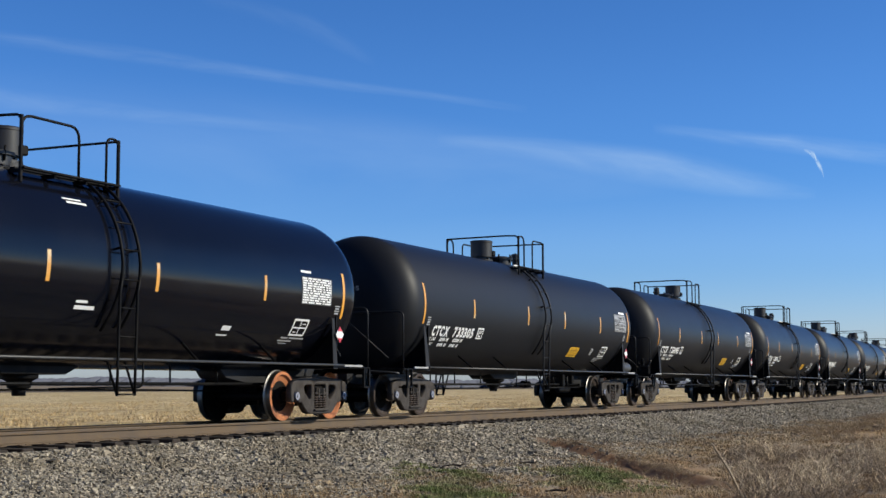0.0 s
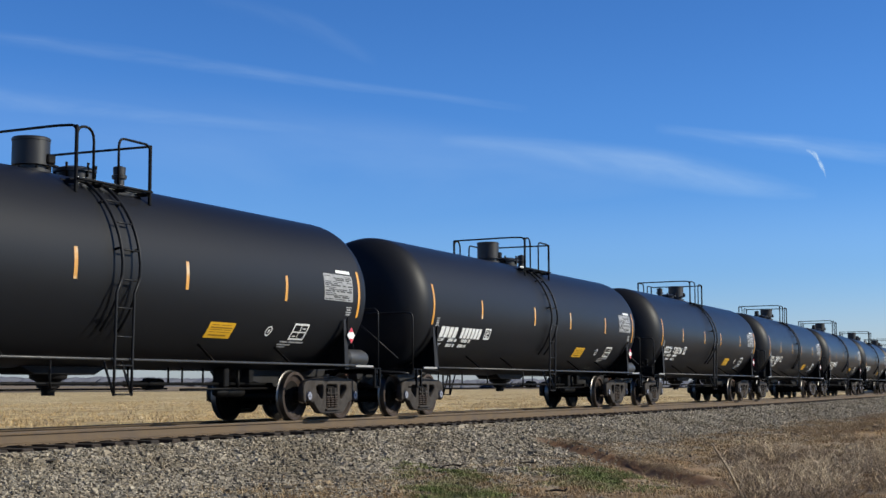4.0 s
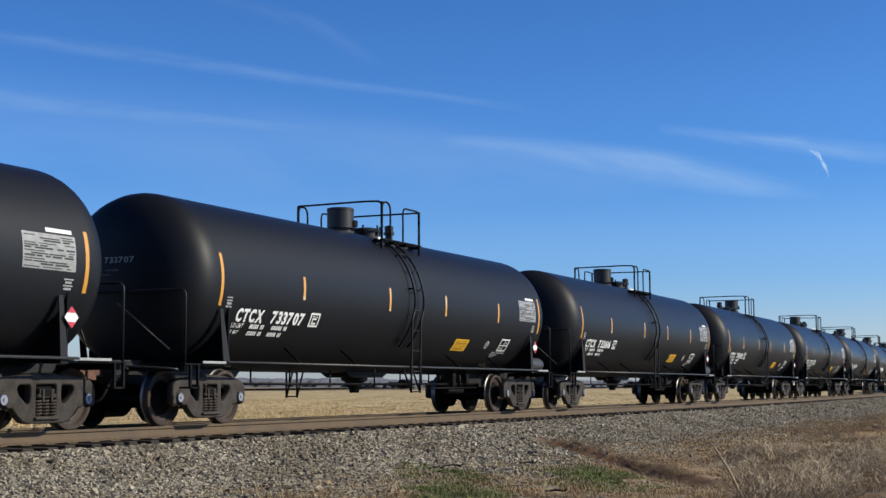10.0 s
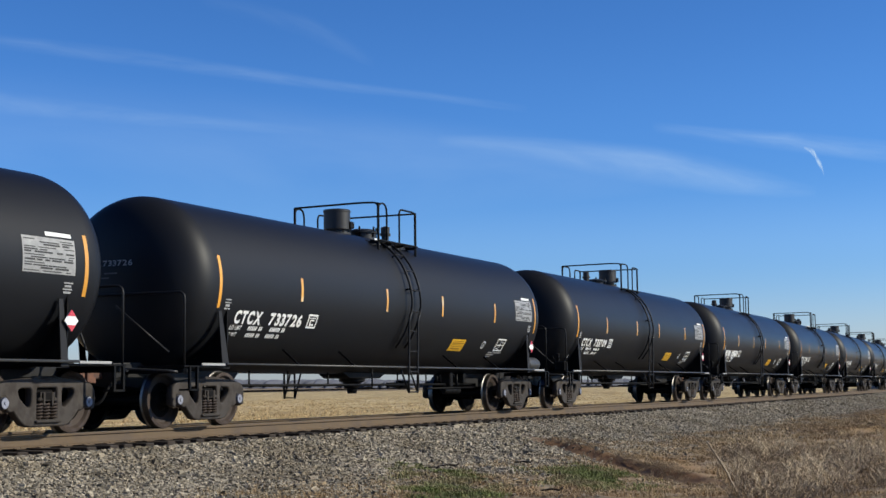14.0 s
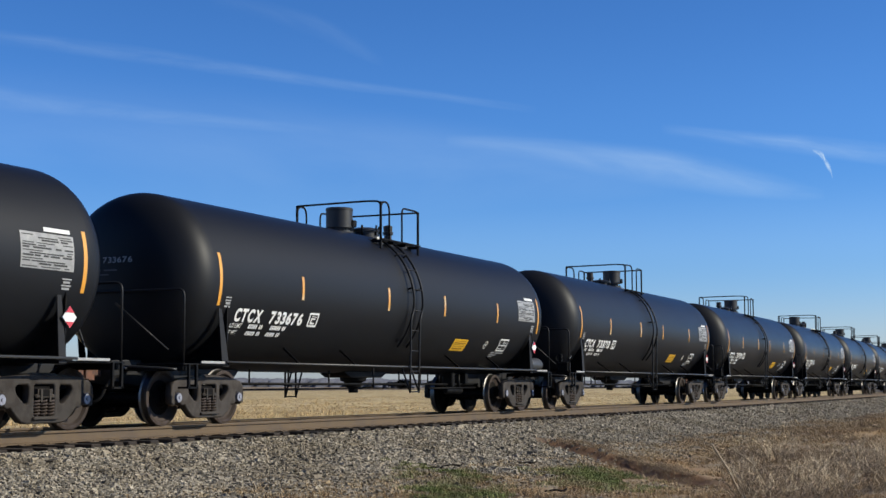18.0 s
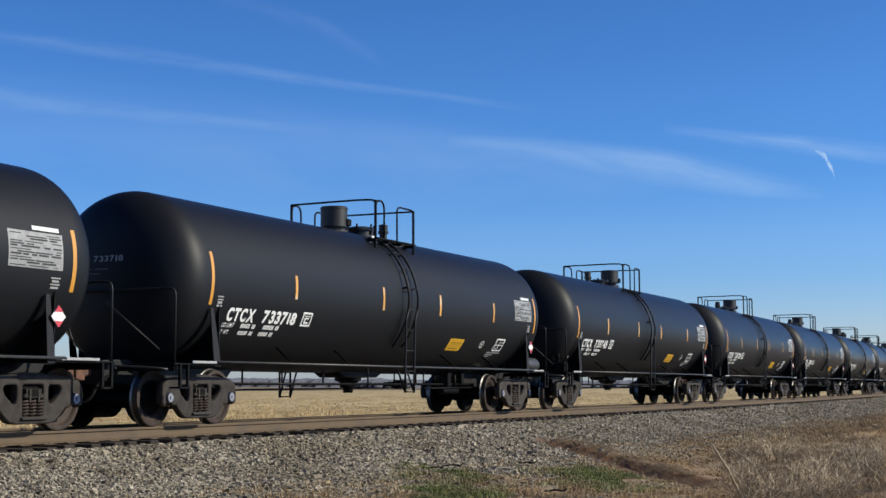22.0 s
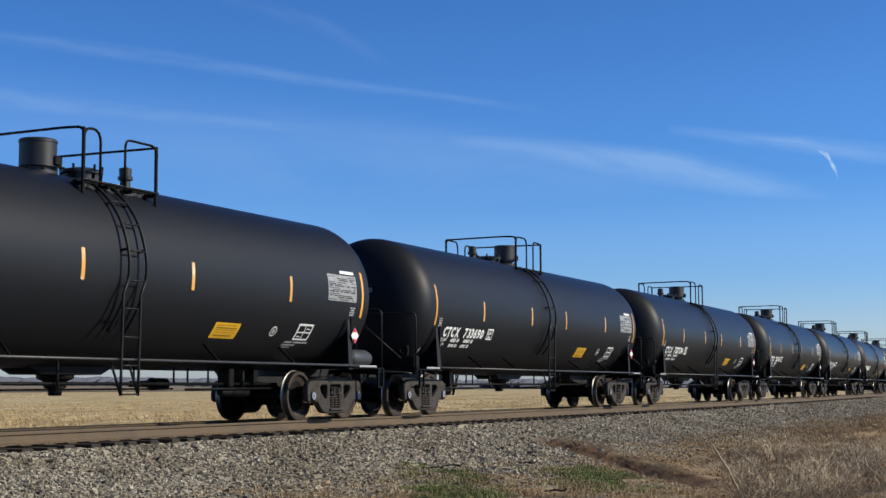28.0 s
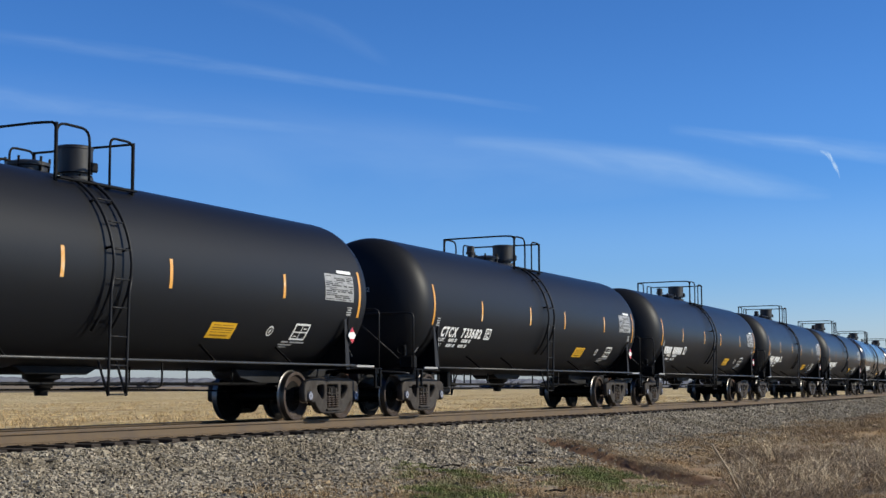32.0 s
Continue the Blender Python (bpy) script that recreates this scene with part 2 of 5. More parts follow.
def cloud_material(name, amount, streak):
    """Thin ice cloud: white, mostly see-through, torn along its length. Its sunlit white is put in as glow."""
    m = bpy.data.materials.new(name)
    m.use_nodes = True
    n, l = m.node_tree.nodes, m.node_tree.links
    for x in list(n):
        n.remove(x)
    out = n.new("ShaderNodeOutputMaterial")
    mixs = n.new("ShaderNodeMixShader")
    clear = n.new("ShaderNodeBsdfTransparent")
    white = n.new("ShaderNodeEmission")
    white.inputs[0].default_value = (0.68, 0.86, 1.0, 1)
    white.inputs[1].default_value = 1.0
    uv = n.new("ShaderNodeUVMap")
    sep = n.new("ShaderNodeSeparateXYZ")
    l.new(uv.outputs[0], sep.inputs[0])

    def mth(op, a, c=0.0):
        t = n.new("ShaderNodeMath")
        t.operation = op
        for i, v in ((0, a), (1, c)):
            if isinstance(v, (int, float)):
                t.inputs[i].default_value = v
            else:
                l.new(v, t.inputs[i])
        return t.outputs[0]
    mp = n.new("ShaderNodeMapping")
    mp.inputs["Scale"].default_value = streak
    l.new(uv.outputs[0], mp.inputs[0])
    tx = n.new("ShaderNodeTexNoise")
    tx.inputs["Scale"].default_value, tx.inputs["Detail"].default_value, tx.inputs["Roughness"].default_value = 1.0, 6, 0.55
    tx.inputs["Distortion"].default_value = 0.4
    l.new(mp.outputs[0], tx.inputs[0])
    u, v = sep.outputs[0], sep.outputs[1]
    across = mth("POWER", mth("MAXIMUM", mth("MULTIPLY", mth("MULTIPLY", v, mth("SUBTRACT", 1.0, v)), 4.0), 0.0), 1.6)
    along = mth("POWER", mth("MAXIMUM", mth("MULTIPLY", mth("MULTIPLY", u, mth("SUBTRACT", 1.0, u)), 4.0), 0.0), 0.6)
    tear = n.new("ShaderNodeMapRange")
    tear.inputs[1].default_value, tear.inputs[2].default_value = 0.28, 0.72
    l.new(tx.outputs[0], tear.inputs[0])
    l.new(mth("MULTIPLY", mth("MULTIPLY", across, along), mth("MULTIPLY", tear.outputs[0], amount)), mixs.inputs[0])
    l.new(clear.outputs[0], mixs.inputs[1])
    l.new(white.outputs[0], mixs.inputs[2])
    l.new(mixs.outputs[0], out.inputs[0])
    return m

# ---- mesh helpers ----


STATE = {"turn": 1}


def part(name, bm, material, parent, label=""):
    """Links a bmesh, or a ready mesh, as one mesh object under a thing or part."""
    if isinstance(bm, bmesh.types.BMesh):
        me = bpy.data.meshes.new(name)
        bm.normal_update()
        bm.to_mesh(me)
        bm.free()
    else:
        me = bm
    if STATE["turn"] < 0:
        me.transform(Matrix.Diagonal((-1, 1, 1, 1)))
        me.flip_normals()
    me.name = name
    if material is not None and not me.materials:
        me.materials.append(M[material])
    ob = new(name, me)
    ob.parent = parent
    if label:
        ob["label"] = label
    return ob


def smooth(bm, limit=35):
    for f in bm.faces:
        f.smooth = True
    for e in bm.edges:
        if len(e.link_faces) == 2 and e.calc_face_angle(0) > radians(limit):
            e.smooth = False
    return bm


def box(x0, x1, y0, y1, z0, z1, bev=0.0, bm=None):
    own = bm is None
    bm = bm or bmesh.new()
    r = bmesh.ops.create_cube(bm, size=1)
    for v in r["verts"]:
        v.co = Vector((x0 + (v.co.x + 0.5) * (x1 - x0), y0 + (v.co.y + 0.5) * (y1 - y0), z0 + (v.co.z + 0.5) * (z1 - z0)))
    if bev and own:
        bmesh.ops.bevel(bm, geom=bm.edges[:], offset=bev, segments=1, affect="EDGES")
    return bm


def tube(points, r, seg=8, bm=None, closed=False):
    """A round pipe along a line of points."""
    bm = bm or bmesh.new()
    pts = [Vector(p) for p in points]
    rings = []
    up = None
    for i, p in enumerate(pts):
        a, c = pts[max(i - 1, 0)], pts[min(i + 1, len(pts) - 1)]
        d = (c - a).normalized()
        if up is None:
            up = d.orthogonal().normalized()
        up = (up - d * up.dot(d)).normalized()
        side = d.cross(up)
        rings.append([bm.verts.new(p + r * (math.cos(k * math.tau / seg) * up + math.sin(k * math.tau / seg) * side)) for k in range(seg)])
    for a, c in zip(rings, rings[1:]):
        for k in range(seg):
            bm.faces.new((a[k], a[(k + 1) % seg], c[(k + 1) % seg], c[k])).smooth = True
    bm.faces.new(rings[0][::-1])
    bm.faces.new(rings[-1])
    return bm


def bent(points, radius, n=4):
    """Rounds the corners of a line of points."""
    pts = [Vector(p) for p in points]
    out = [pts[0]]
    for a, p, c in zip(pts, pts[1:], pts[2:]):
        d1, d2 = (a - p), (c - p)
        r = min(radius, d1.length * 0.49, d2.length * 0.49)
        s, e = p + d1.normalized() * r, p + d2.normalized() * r
        for k in range(n + 1):
            t = k / n
            out.append(s * (1 - t) ** 2 + p * 2 * t * (1 - t) + e * t * t)
    out.append(pts[-1])
    return out


def lathe(profile, axis="X", seg=32, centre=(0, 0, 0), bm=None, mats=None):
    """Turns (along, radius) pairs about an axis through centre."""
    bm = bm or bmesh.new()
    c = Vector(centre)
    rings = []
    for a, r in profile:
        ring = []
        for k in range(seg if r > 1e-6 else 1):
            t = k * math.tau / seg
            p, q = r * math.cos(t), r * math.sin(t)
            ring.append(bm.verts.new(c + Vector({"X": (a, p, q), "Y": (q, a, p), "Z": (p, q, a)}[axis])))
        rings.append(ring)
    for i, (a, b) in enumerate(zip(rings, rings[1:])):
        for k in range(seg):
            va = (a[k], a[(k + 1) % seg]) if len(a) > 1 else (a[0],)
            vb = (b[(k + 1) % seg], b[k]) if len(b) > 1 else (b[0],)
            if len(va) + len(vb) > 2:
                f = bm.faces.new(va + vb)
                if mats:
                    f.material_index = mats[i]
    bmesh.ops.recalc_face_normals(bm, faces=bm.faces[:])
    return smooth(bm, 30)


def from_curve(data):
    """The mesh of a curve or text."""
    ob = bpy.data.objects.new("shape", data)
    scene.collection.objects.link(ob)
    me = bpy.data.meshes.new_from_object(ob.evaluated_get(bpy.context.evaluated_depsgraph_get()))
    bpy.data.objects.remove(ob)
    bpy.data.curves.remove(data)
    return me


def plate(loops, thick, bevel=0.0):
    """A flat casting in the XZ plane from an outline and its holes, centred on Y."""
    cu = bpy.data.curves.new("plate", "CURVE")
    cu.dimensions, cu.fill_mode, cu.extrude, cu.bevel_depth, cu.bevel_resolution = "2D", "BOTH", thick / 2 - bevel, bevel, 1
    for loop in loops:
        s = cu.splines.new("POLY")
        s.points.add(len(loop) - 1)
        for p, (x, z) in zip(s.points, loop):
            p.co = (x, z, 0, 1)
        s.use_cyclic_u = True
    me = from_curve(cu)
    me.transform(Matrix.Rotation(radians(90), 4, "X"))
    return me


GLYPHS = {}


def lettering(text, width, height, bold=0.02):
    """A text, its characters made once and set side by side, as a flat mesh that fills a box of width by height, origin at its lower left."""
    verts, faces, x = [], [], 0.0
    for ch in text:
        if ch == " ":
            x += 0.35
            continue
        co, fs = GLYPHS[ch, bold]
        faces += [[k + len(verts) for k in f] for f in fs]
        verts += [(px + x, py, 0.0) for px, py in co]
        x += max(p[0] for p in co) + 0.10
    me = bpy.data.meshes.new("letters")
    me.from_pydata(verts, [], faces)
    co = np.empty(len(me.vertices) * 3)
    me.vertices.foreach_get("co", co)
    co = co.reshape(-1, 3)
    lo, hi = co.min(0), co.max(0)
    co[:, 0] = (co[:, 0] - lo[0]) / (hi[0] - lo[0]) * width
    co[:, 1] = (co[:, 1] - lo[1]) / (hi[1] - lo[1]) * height
    co[:, 2] = 0
    me.vertices.foreach_set("co", co.ravel())
    return me


def make_glyphs():
    for bold in (0.02, 0.045):
        for ch in "CTX0123456789LDMW":
            if bold > 0.03 and ch in "LDMW":
                continue
            cu = bpy.data.curves.new("letters", "FONT")
            cu.body, cu.size, cu.offset, cu.resolution_u = ch, 1.0, bold, 3
            me = from_curve(cu)
            left = min(v.co.x for v in me.vertices)
            if ch == "1":
                GLYPHS[ch, bold] = ([(0.0, 0.0), (0.17, 0.0), (0.17, 0.70), (0.05, 0.70), (0.0, 0.62)], [[0, 1, 2, 3, 4]])
                continue
            GLYPHS[ch, bold] = ([(v.co.x - left, v.co.y) for v in me.vertices], [list(p.vertices) for p in me.polygons])
            bpy.data.meshes.remove(me)


make_glyphs()


def ring_shape(r, w, n=20):
    """A flat ring with a small leaf-like bar in it."""
    bm = bmesh.new()
    a = [[bm.verts.new((k * math.cos(t * math.tau / n) + r, k * math.sin(t * math.tau / n) + r, 0)) for t in range(n)] for k in (r - w, r)]
    for t in range(n):
        u = (t + 1) % n
        bm.faces.new((a[0][t], a[1][t], a[1][u], a[0][u]))
    bm.faces.new([bm.verts.new(p) for p in ((r * 0.75, r * 0.5, 0), (r * 1.3, r * 1.0, 0), (r * 1.2, r * 1.45, 0), (r * 0.8, r * 1.1, 0))])
    return bm


def bars(spec, bm=None):
    """Flat bars (x0, x1, y0, y1) in the XY plane, cut fine enough to be bent."""
    bm = bm or bmesh.new()
    for x0, x1, y0, y1 in spec:
        n = max(1, int((y1 - y0) / 0.08))
        for k in range(n):
            a, b = y0 + (y1 - y0) * k / n, y0 + (y1 - y0) * (k + 1) / n
            bm.faces.new([bm.verts.new(p) for p in ((x0, a, 0), (x1, a, 0), (x1, b, 0), (x0, b, 0))])
    return bm


def outline(x0, x1, y0, y1, w):
    return [(x0, x1, y0, y0 + w), (x0, x1, y1 - w, y1), (x0, x0 + w, y0 + w, y1 - w), (x1 - w, x1, y0 + w, y1 - w)]


R, ZC = 1.481, 2.390      # tank radius and height of its axis
HALF, HEAD, BULGE = 7.43, 0.76, 2.4   # half length of the straight shell, depth of a head, fullness of its curve


def wrap(shape, u, deg, lift=0.004):
    """Lays a flat shape on the near side of the tank, its origin at u along it and deg above its axis."""
    verts = shape.verts if isinstance(shape, bmesh.types.BMesh) else shape.vertices
    rr = R + lift
    for v in verts:
        t = radians(deg) + v.co.y / R
        v.co = Vector((u + v.co.x, -rr * math.cos(t), ZC + rr * math.sin(t)))
    return shape

# ---- ground, track ----
BEND = 2.965e-4      # the line curves gently away: sideways shift per metre squared


def bend(x):
    """Sideways shift of the track at x."""
    x = min(max(x, -60.0), 420.0)
    return BEND * x * x


def heading(x):
    """Degrees by which the track has turned at x."""
    return math.degrees(math.atan(2 * BEND * min(max(x, -60.0), 420.0)))



def profile(y):
    """Height of the ground across the track."""
    ys = (-400, -30, -16, -9, -6, -4.0, -1.65, -1.35, -0.6, 0.6, 1.35, 1.65, 3.6, 5.0, 12, 400)
    zs = (-0.9, -0.95, -1.02, -0.98, -0.86, -0.70, -0.255, -0.265, -0.255, -0.255, -0.265, -0.255, -0.75, -0.95, -1.0, -1.0)
    return float(np.interp(y, ys, zs))


def ground_height(x, y):
    z = profile(y)
    k = min(1.0, max(0.0, abs(y) - 1.7) / 2.5)
    if -40 < y < 60 and -40 < x < 300:
        z += k * (0.10 * noise.noise((x * 0.22, y * 0.35, 1.3)) + 0.045 * noise.noise((x * 0.9, y * 1.1, 4.1)))
    z += 0.42 * math.exp(-((x - 54.0) / 9.0) ** 2 - ((y + 8.2) / 1.5) ** 2)
    z += min(9.0, max(0.0, y - 600.0) * 0.01)
    d = y + 5.4 - (x - 27.93) * 0.81
    ends = min(1.0, max(0.0, x - 23.0)) * min(1.0, max(0.0, (30.6 - x) * 0.8))
    z += ends * float(np.interp(d + 0.3 * noise.noise((x * 0.9, y * 0.9, 2.0)), (-1.3, -0.4, 0.05, 0.12, 0.36, 0.48, 1.3), (0, 0.05, 0.09, 0.085, -0.045, -0.05, 0)))
    return z


def build_ground():
    xs = np.concatenate([[-4500, -1500, -400, -120, -40], np.arange(-20, 22.5, 0.5), np.arange(22.6, 31.0, 0.2), np.arange(31, 60, 0.5), np.arange(60, 160, 1.5), [175, 200, 240, 300, 400, 600, 1000, 1800, 3000, 4600]])
    ys = np.concatenate([[-4500, -1500, -400, -120, -50, -35, -25, -20], np.arange(-18, -9.01, 0.3), np.arange(-9, -3.01, 0.15), np.arange(-3, 7, 0.3), [8, 10, 13, 17, 22, 30, 40, 60, 90, 140, 220, 400, 800, 1500, 3000, 4600]])
    verts = [(x, y + bend(x), ground_height(x, y)) for y in ys for x in xs]
    nx = len(xs)
    faces = [(j * nx + i, j * nx + i + 1, (j + 1) * nx + i + 1, (j + 1) * nx + i) for j in range(len(ys) - 1) for i in range(nx - 1)]
    me = bpy.data.meshes.new("ground")
    me.from_pydata(verts, [], faces)
    me.shade_smooth()
    flat = np.array([(x, y) for y in ys for x in xs])
    corner = np.empty(len(me.loops), dtype=np.int32)
    me.loops.foreach_get("vertex_index", corner)
    me.uv_layers.new(name="track").data.foreach_set("uv", flat[corner].ravel().astype(np.float32))
    me.materials.append(M["ground"])
    tagged(new("ground", me), "dry soil bank and pale stubble field", "ground", kind="structure")


build_ground()

RAIL = [(-0.070, -0.175), (0.070, -0.175), (0.070, -0.163), (0.012, -0.145), (0.009, -0.045), (0.036, -0.034), (0.037, -0.006), (0.030, 0.0), (-0.030, 0.0), (-0.037, -0.006), (-0.036, -0.034), (-0.009, -0.045), (-0.012, -0.145), (-0.070, -0.163)]


def build_rails():
    track = tagged(new("railway_track"), "brown rusted rails on timber ties in grey ballast", "track", kind="structure")
    for y in (-0.755, 0.755):
        bm = bmesh.new()
        xs = np.arange(-60, 421, 5)
        rings = [[bm.verts.new((x, y + a + bend(x), b)) for a, b in RAIL] for x in xs]
        k = len(RAIL)
        for p, q in zip(rings, rings[1:]):
            for i in range(k):
                f = bm.faces.new((p[i], p[(i + 1) % k], q[(i + 1) % k], q[i]))
                f.material_index = 1 if i in (6, 7, 8) else 0
        bm.faces.new(rings[0])
        bm.faces.new(rings[-1][::-1])
        bmesh.ops.recalc_face_normals(bm, faces=bm.faces[:])
        rail = part("rail", bm, "rail", track)
        rail.data.materials.append(M["railhead"])
    return track


track = build_rails()


def ribbon_cloud(name, line, amount, streak, label, far=4200.0):
    """A thin sheet of cloud along a line of (azimuth, elevation, half width) in degrees."""
    pts = []
    for az, el, hw in line:
        a, e, w = radians(az), radians(el), radians(hw)
        pts.append([Vector((math.sin(a) * math.cos(e + s * w), math.cos(a) * math.cos(e + s * w), math.sin(e + s * w))) * far for s in (-1, -0.33, 0.33, 1)])
    bm = bmesh.new()
    uvl = bm.loops.layers.uv.new("UVMap")
    rows = [[bm.verts.new(p) for p in r] for r in pts]
    n = len(rows) - 1
    for i in range(n):
        for j in range(3):
            f = bm.faces.new((rows[i][j], rows[i + 1][j], rows[i + 1][j + 1], rows[i][j + 1]))
            f.smooth = True
            for lp, (a, b) in zip(f.loops, ((i, j), (i + 1, j), (i + 1, j + 1), (i, j + 1))):
                lp[uvl].uv = (a / n, b / 3)
    me = bpy.data.meshes.new(name)
    bm.to_mesh(me)
    bm.free()
    me.materials.append(cloud_material(name, amount, streak))
    ob = new(name, me)
    return tagged(ob, label, "cloud", kind="structure")


CLOUDS = [
    ("long_streak", [(44.102, 13.337, 0.312), (48.612, 13.157, 0.356), (52.892, 12.824, 0.378), (56.855, 12.375, 0.333), (60.435, 11.918, 0.267), (64.493, 11.475, 0.222), (68.544, 10.867, 0.200)], 0.125, (6, 1.2, 1), "long thin streak of high ice cloud"),
    ("lower_streak", [(42.211, 11.061, 0.667), (46.187, 11.037, 0.578), (49.296, 10.866, 0.489), (52.281, 10.627, 0.400), (55.992, 10.371, 0.312), (60.443, 10.094, 0.222)], 0.13, (4, 1.0, 1), "faint broad streak of high ice cloud"),
    ("pale_haze", [(43.0, 9.4, 3.3), (50.0, 9.2, 3.2), (56.5, 9.0, 2.9), (62.6, 8.8, 2.3), (68.5, 8.6, 1.6), (75.0, 8.3, 0.9)], 0.17, (1.6, 0.9, 1), "faint veil of high ice cloud"),
    ("broad_cloud", [(64.9, 9.70, 0.30), (67.9, 9.38, 0.50), (70.6, 8.98, 0.72), (73.2, 8.56, 0.86), (75.6, 8.12, 0.82), (77.7, 7.68, 0.58), (79.6, 7.28, 0.25)], 0.3, (2.2, 1.0, 1), "broad wispy bank of high ice cloud"),
    ("side_wisp", [(73.426, 10.010, 0.267), (76.036, 9.598, 0.356), (78.598, 9.259, 0.445), (81.101, 8.846, 0.489), (84.333, 8.260, 0.534), (87.246, 7.742, 0.534)], 0.24, (3, 1.2, 1), "wispy band of high ice cloud"),
    ("upper_wisp", [(55.493, 15.091, 0.356), (57.725, 14.669, 0.445), (59.749, 14.131, 0.534), (61.332, 13.392, 0.489), (62.461, 12.746, 0.267)], 0.055, (2, 1, 1), "faint curved wisp of high ice cloud"),
    ("hooked_trail", [(79.183, 8.976, 0.067), (79.391, 8.882, 0.111), (79.575, 8.723, 0.178), (79.674, 8.484, 0.200), (79.834, 8.220, 0.178), (79.909, 7.917, 0.111)], 1.0, (5, 2.2, 1), "small hooked white trail"),
]

# ---- tank car ----
WB, TC, CAR = 0.889, 14.003, 18.074
WR = 0.457


def build_wheelset(parent, x, rusty):
    bm = bmesh.new()
    prof = [(0.0, 0.10), (0.0, 0.13), (0.05, 0.17), (0.075, 0.28), (0.045, 0.365), (0.0, 0.395), (-0.004, 0.432), (0.004, 0.452), (0.10, 0.460), (0.112, 0.470), (0.120, 0.484), (0.135, 0.482), (0.142, 0.465), (0.142, 0.40), (0.115, 0.37), (0.095, 0.30), (0.12, 0.16), (0.16, 0.13), (0.16, 0.09)]
    # index 2: hub, inner dish and back face, shade put into their colour
    mats = [2, 2, 2, 0, 0, 0, 0, 1, 1, 1, 1, 2, 2, 2, 2, 2, 2, 2]
    for s in (1, -1):
        lathe([(s * (-0.79 + a), r) for a, r in prof], "Y", 36, mats=mats, bm=bm)
    lathe([(-1.09, 0.0), (-1.09, 0.075), (-0.80, 0.085), (-0.79, 0.1), (-0.62, 0.1), (-0.5, 0.085), (0.5, 0.085), (0.62, 0.1), (0.79, 0.1), (0.80, 0.085), (1.09, 0.075), (1.09, 0.0)], "Y", 16, mats=[2] * 11, bm=bm)
    me = bpy.data.meshes.new("wheelset")
    bm.to_mesh(me)
    bm.free()
    me.materials.append(M["rust_wheel" if rusty else "wheel"])
    me.materials.append(M["tread"])
    me.materials.append(M["shade_black"])
    ob = part("wheelset", me, None, parent, "orange-rusted wheels on an axle" if rusty else "dusty brown steel wheels on an axle")
    ob.location = (x, 0, WR)
    return ob


HALF_OUT = [(0.30, 0.785), (0.58, 0.765), (0.80, 0.745), (0.95, 0.71), (1.03, 0.64), (1.05, 0.50), (1.035, 0.38), (0.985, 0.365), (0.97, 0.54), (0.93, 0.57), (0.85, 0.57), (0.81, 0.54), (0.80, 0.38), (0.75, 0.35), (0.68, 0.36), (0.57, 0.25), (0.46, 0.165), (0.36, 0.142), (0.22, 0.14)]
FRAME_OUT = HALF_OUT + [(-a, b) for a, b in HALF_OUT[::-1]]
FRAME_MID = [(-0.20, 0.20), (0.20, 0.20), (0.235, 0.235), (0.235, 0.65), (0.20, 0.69), (-0.20, 0.69), (-0.235, 0.65), (-0.235, 0.235)]
FRAME_TRI = [(0.30, 0.49), (0.30, 0.64), (0.34, 0.685), (0.53, 0.68), (0.60, 0.655), (0.62, 0.60), (0.58, 0.51), (0.42, 0.38), (0.35, 0.37), (0.31, 0.41)]


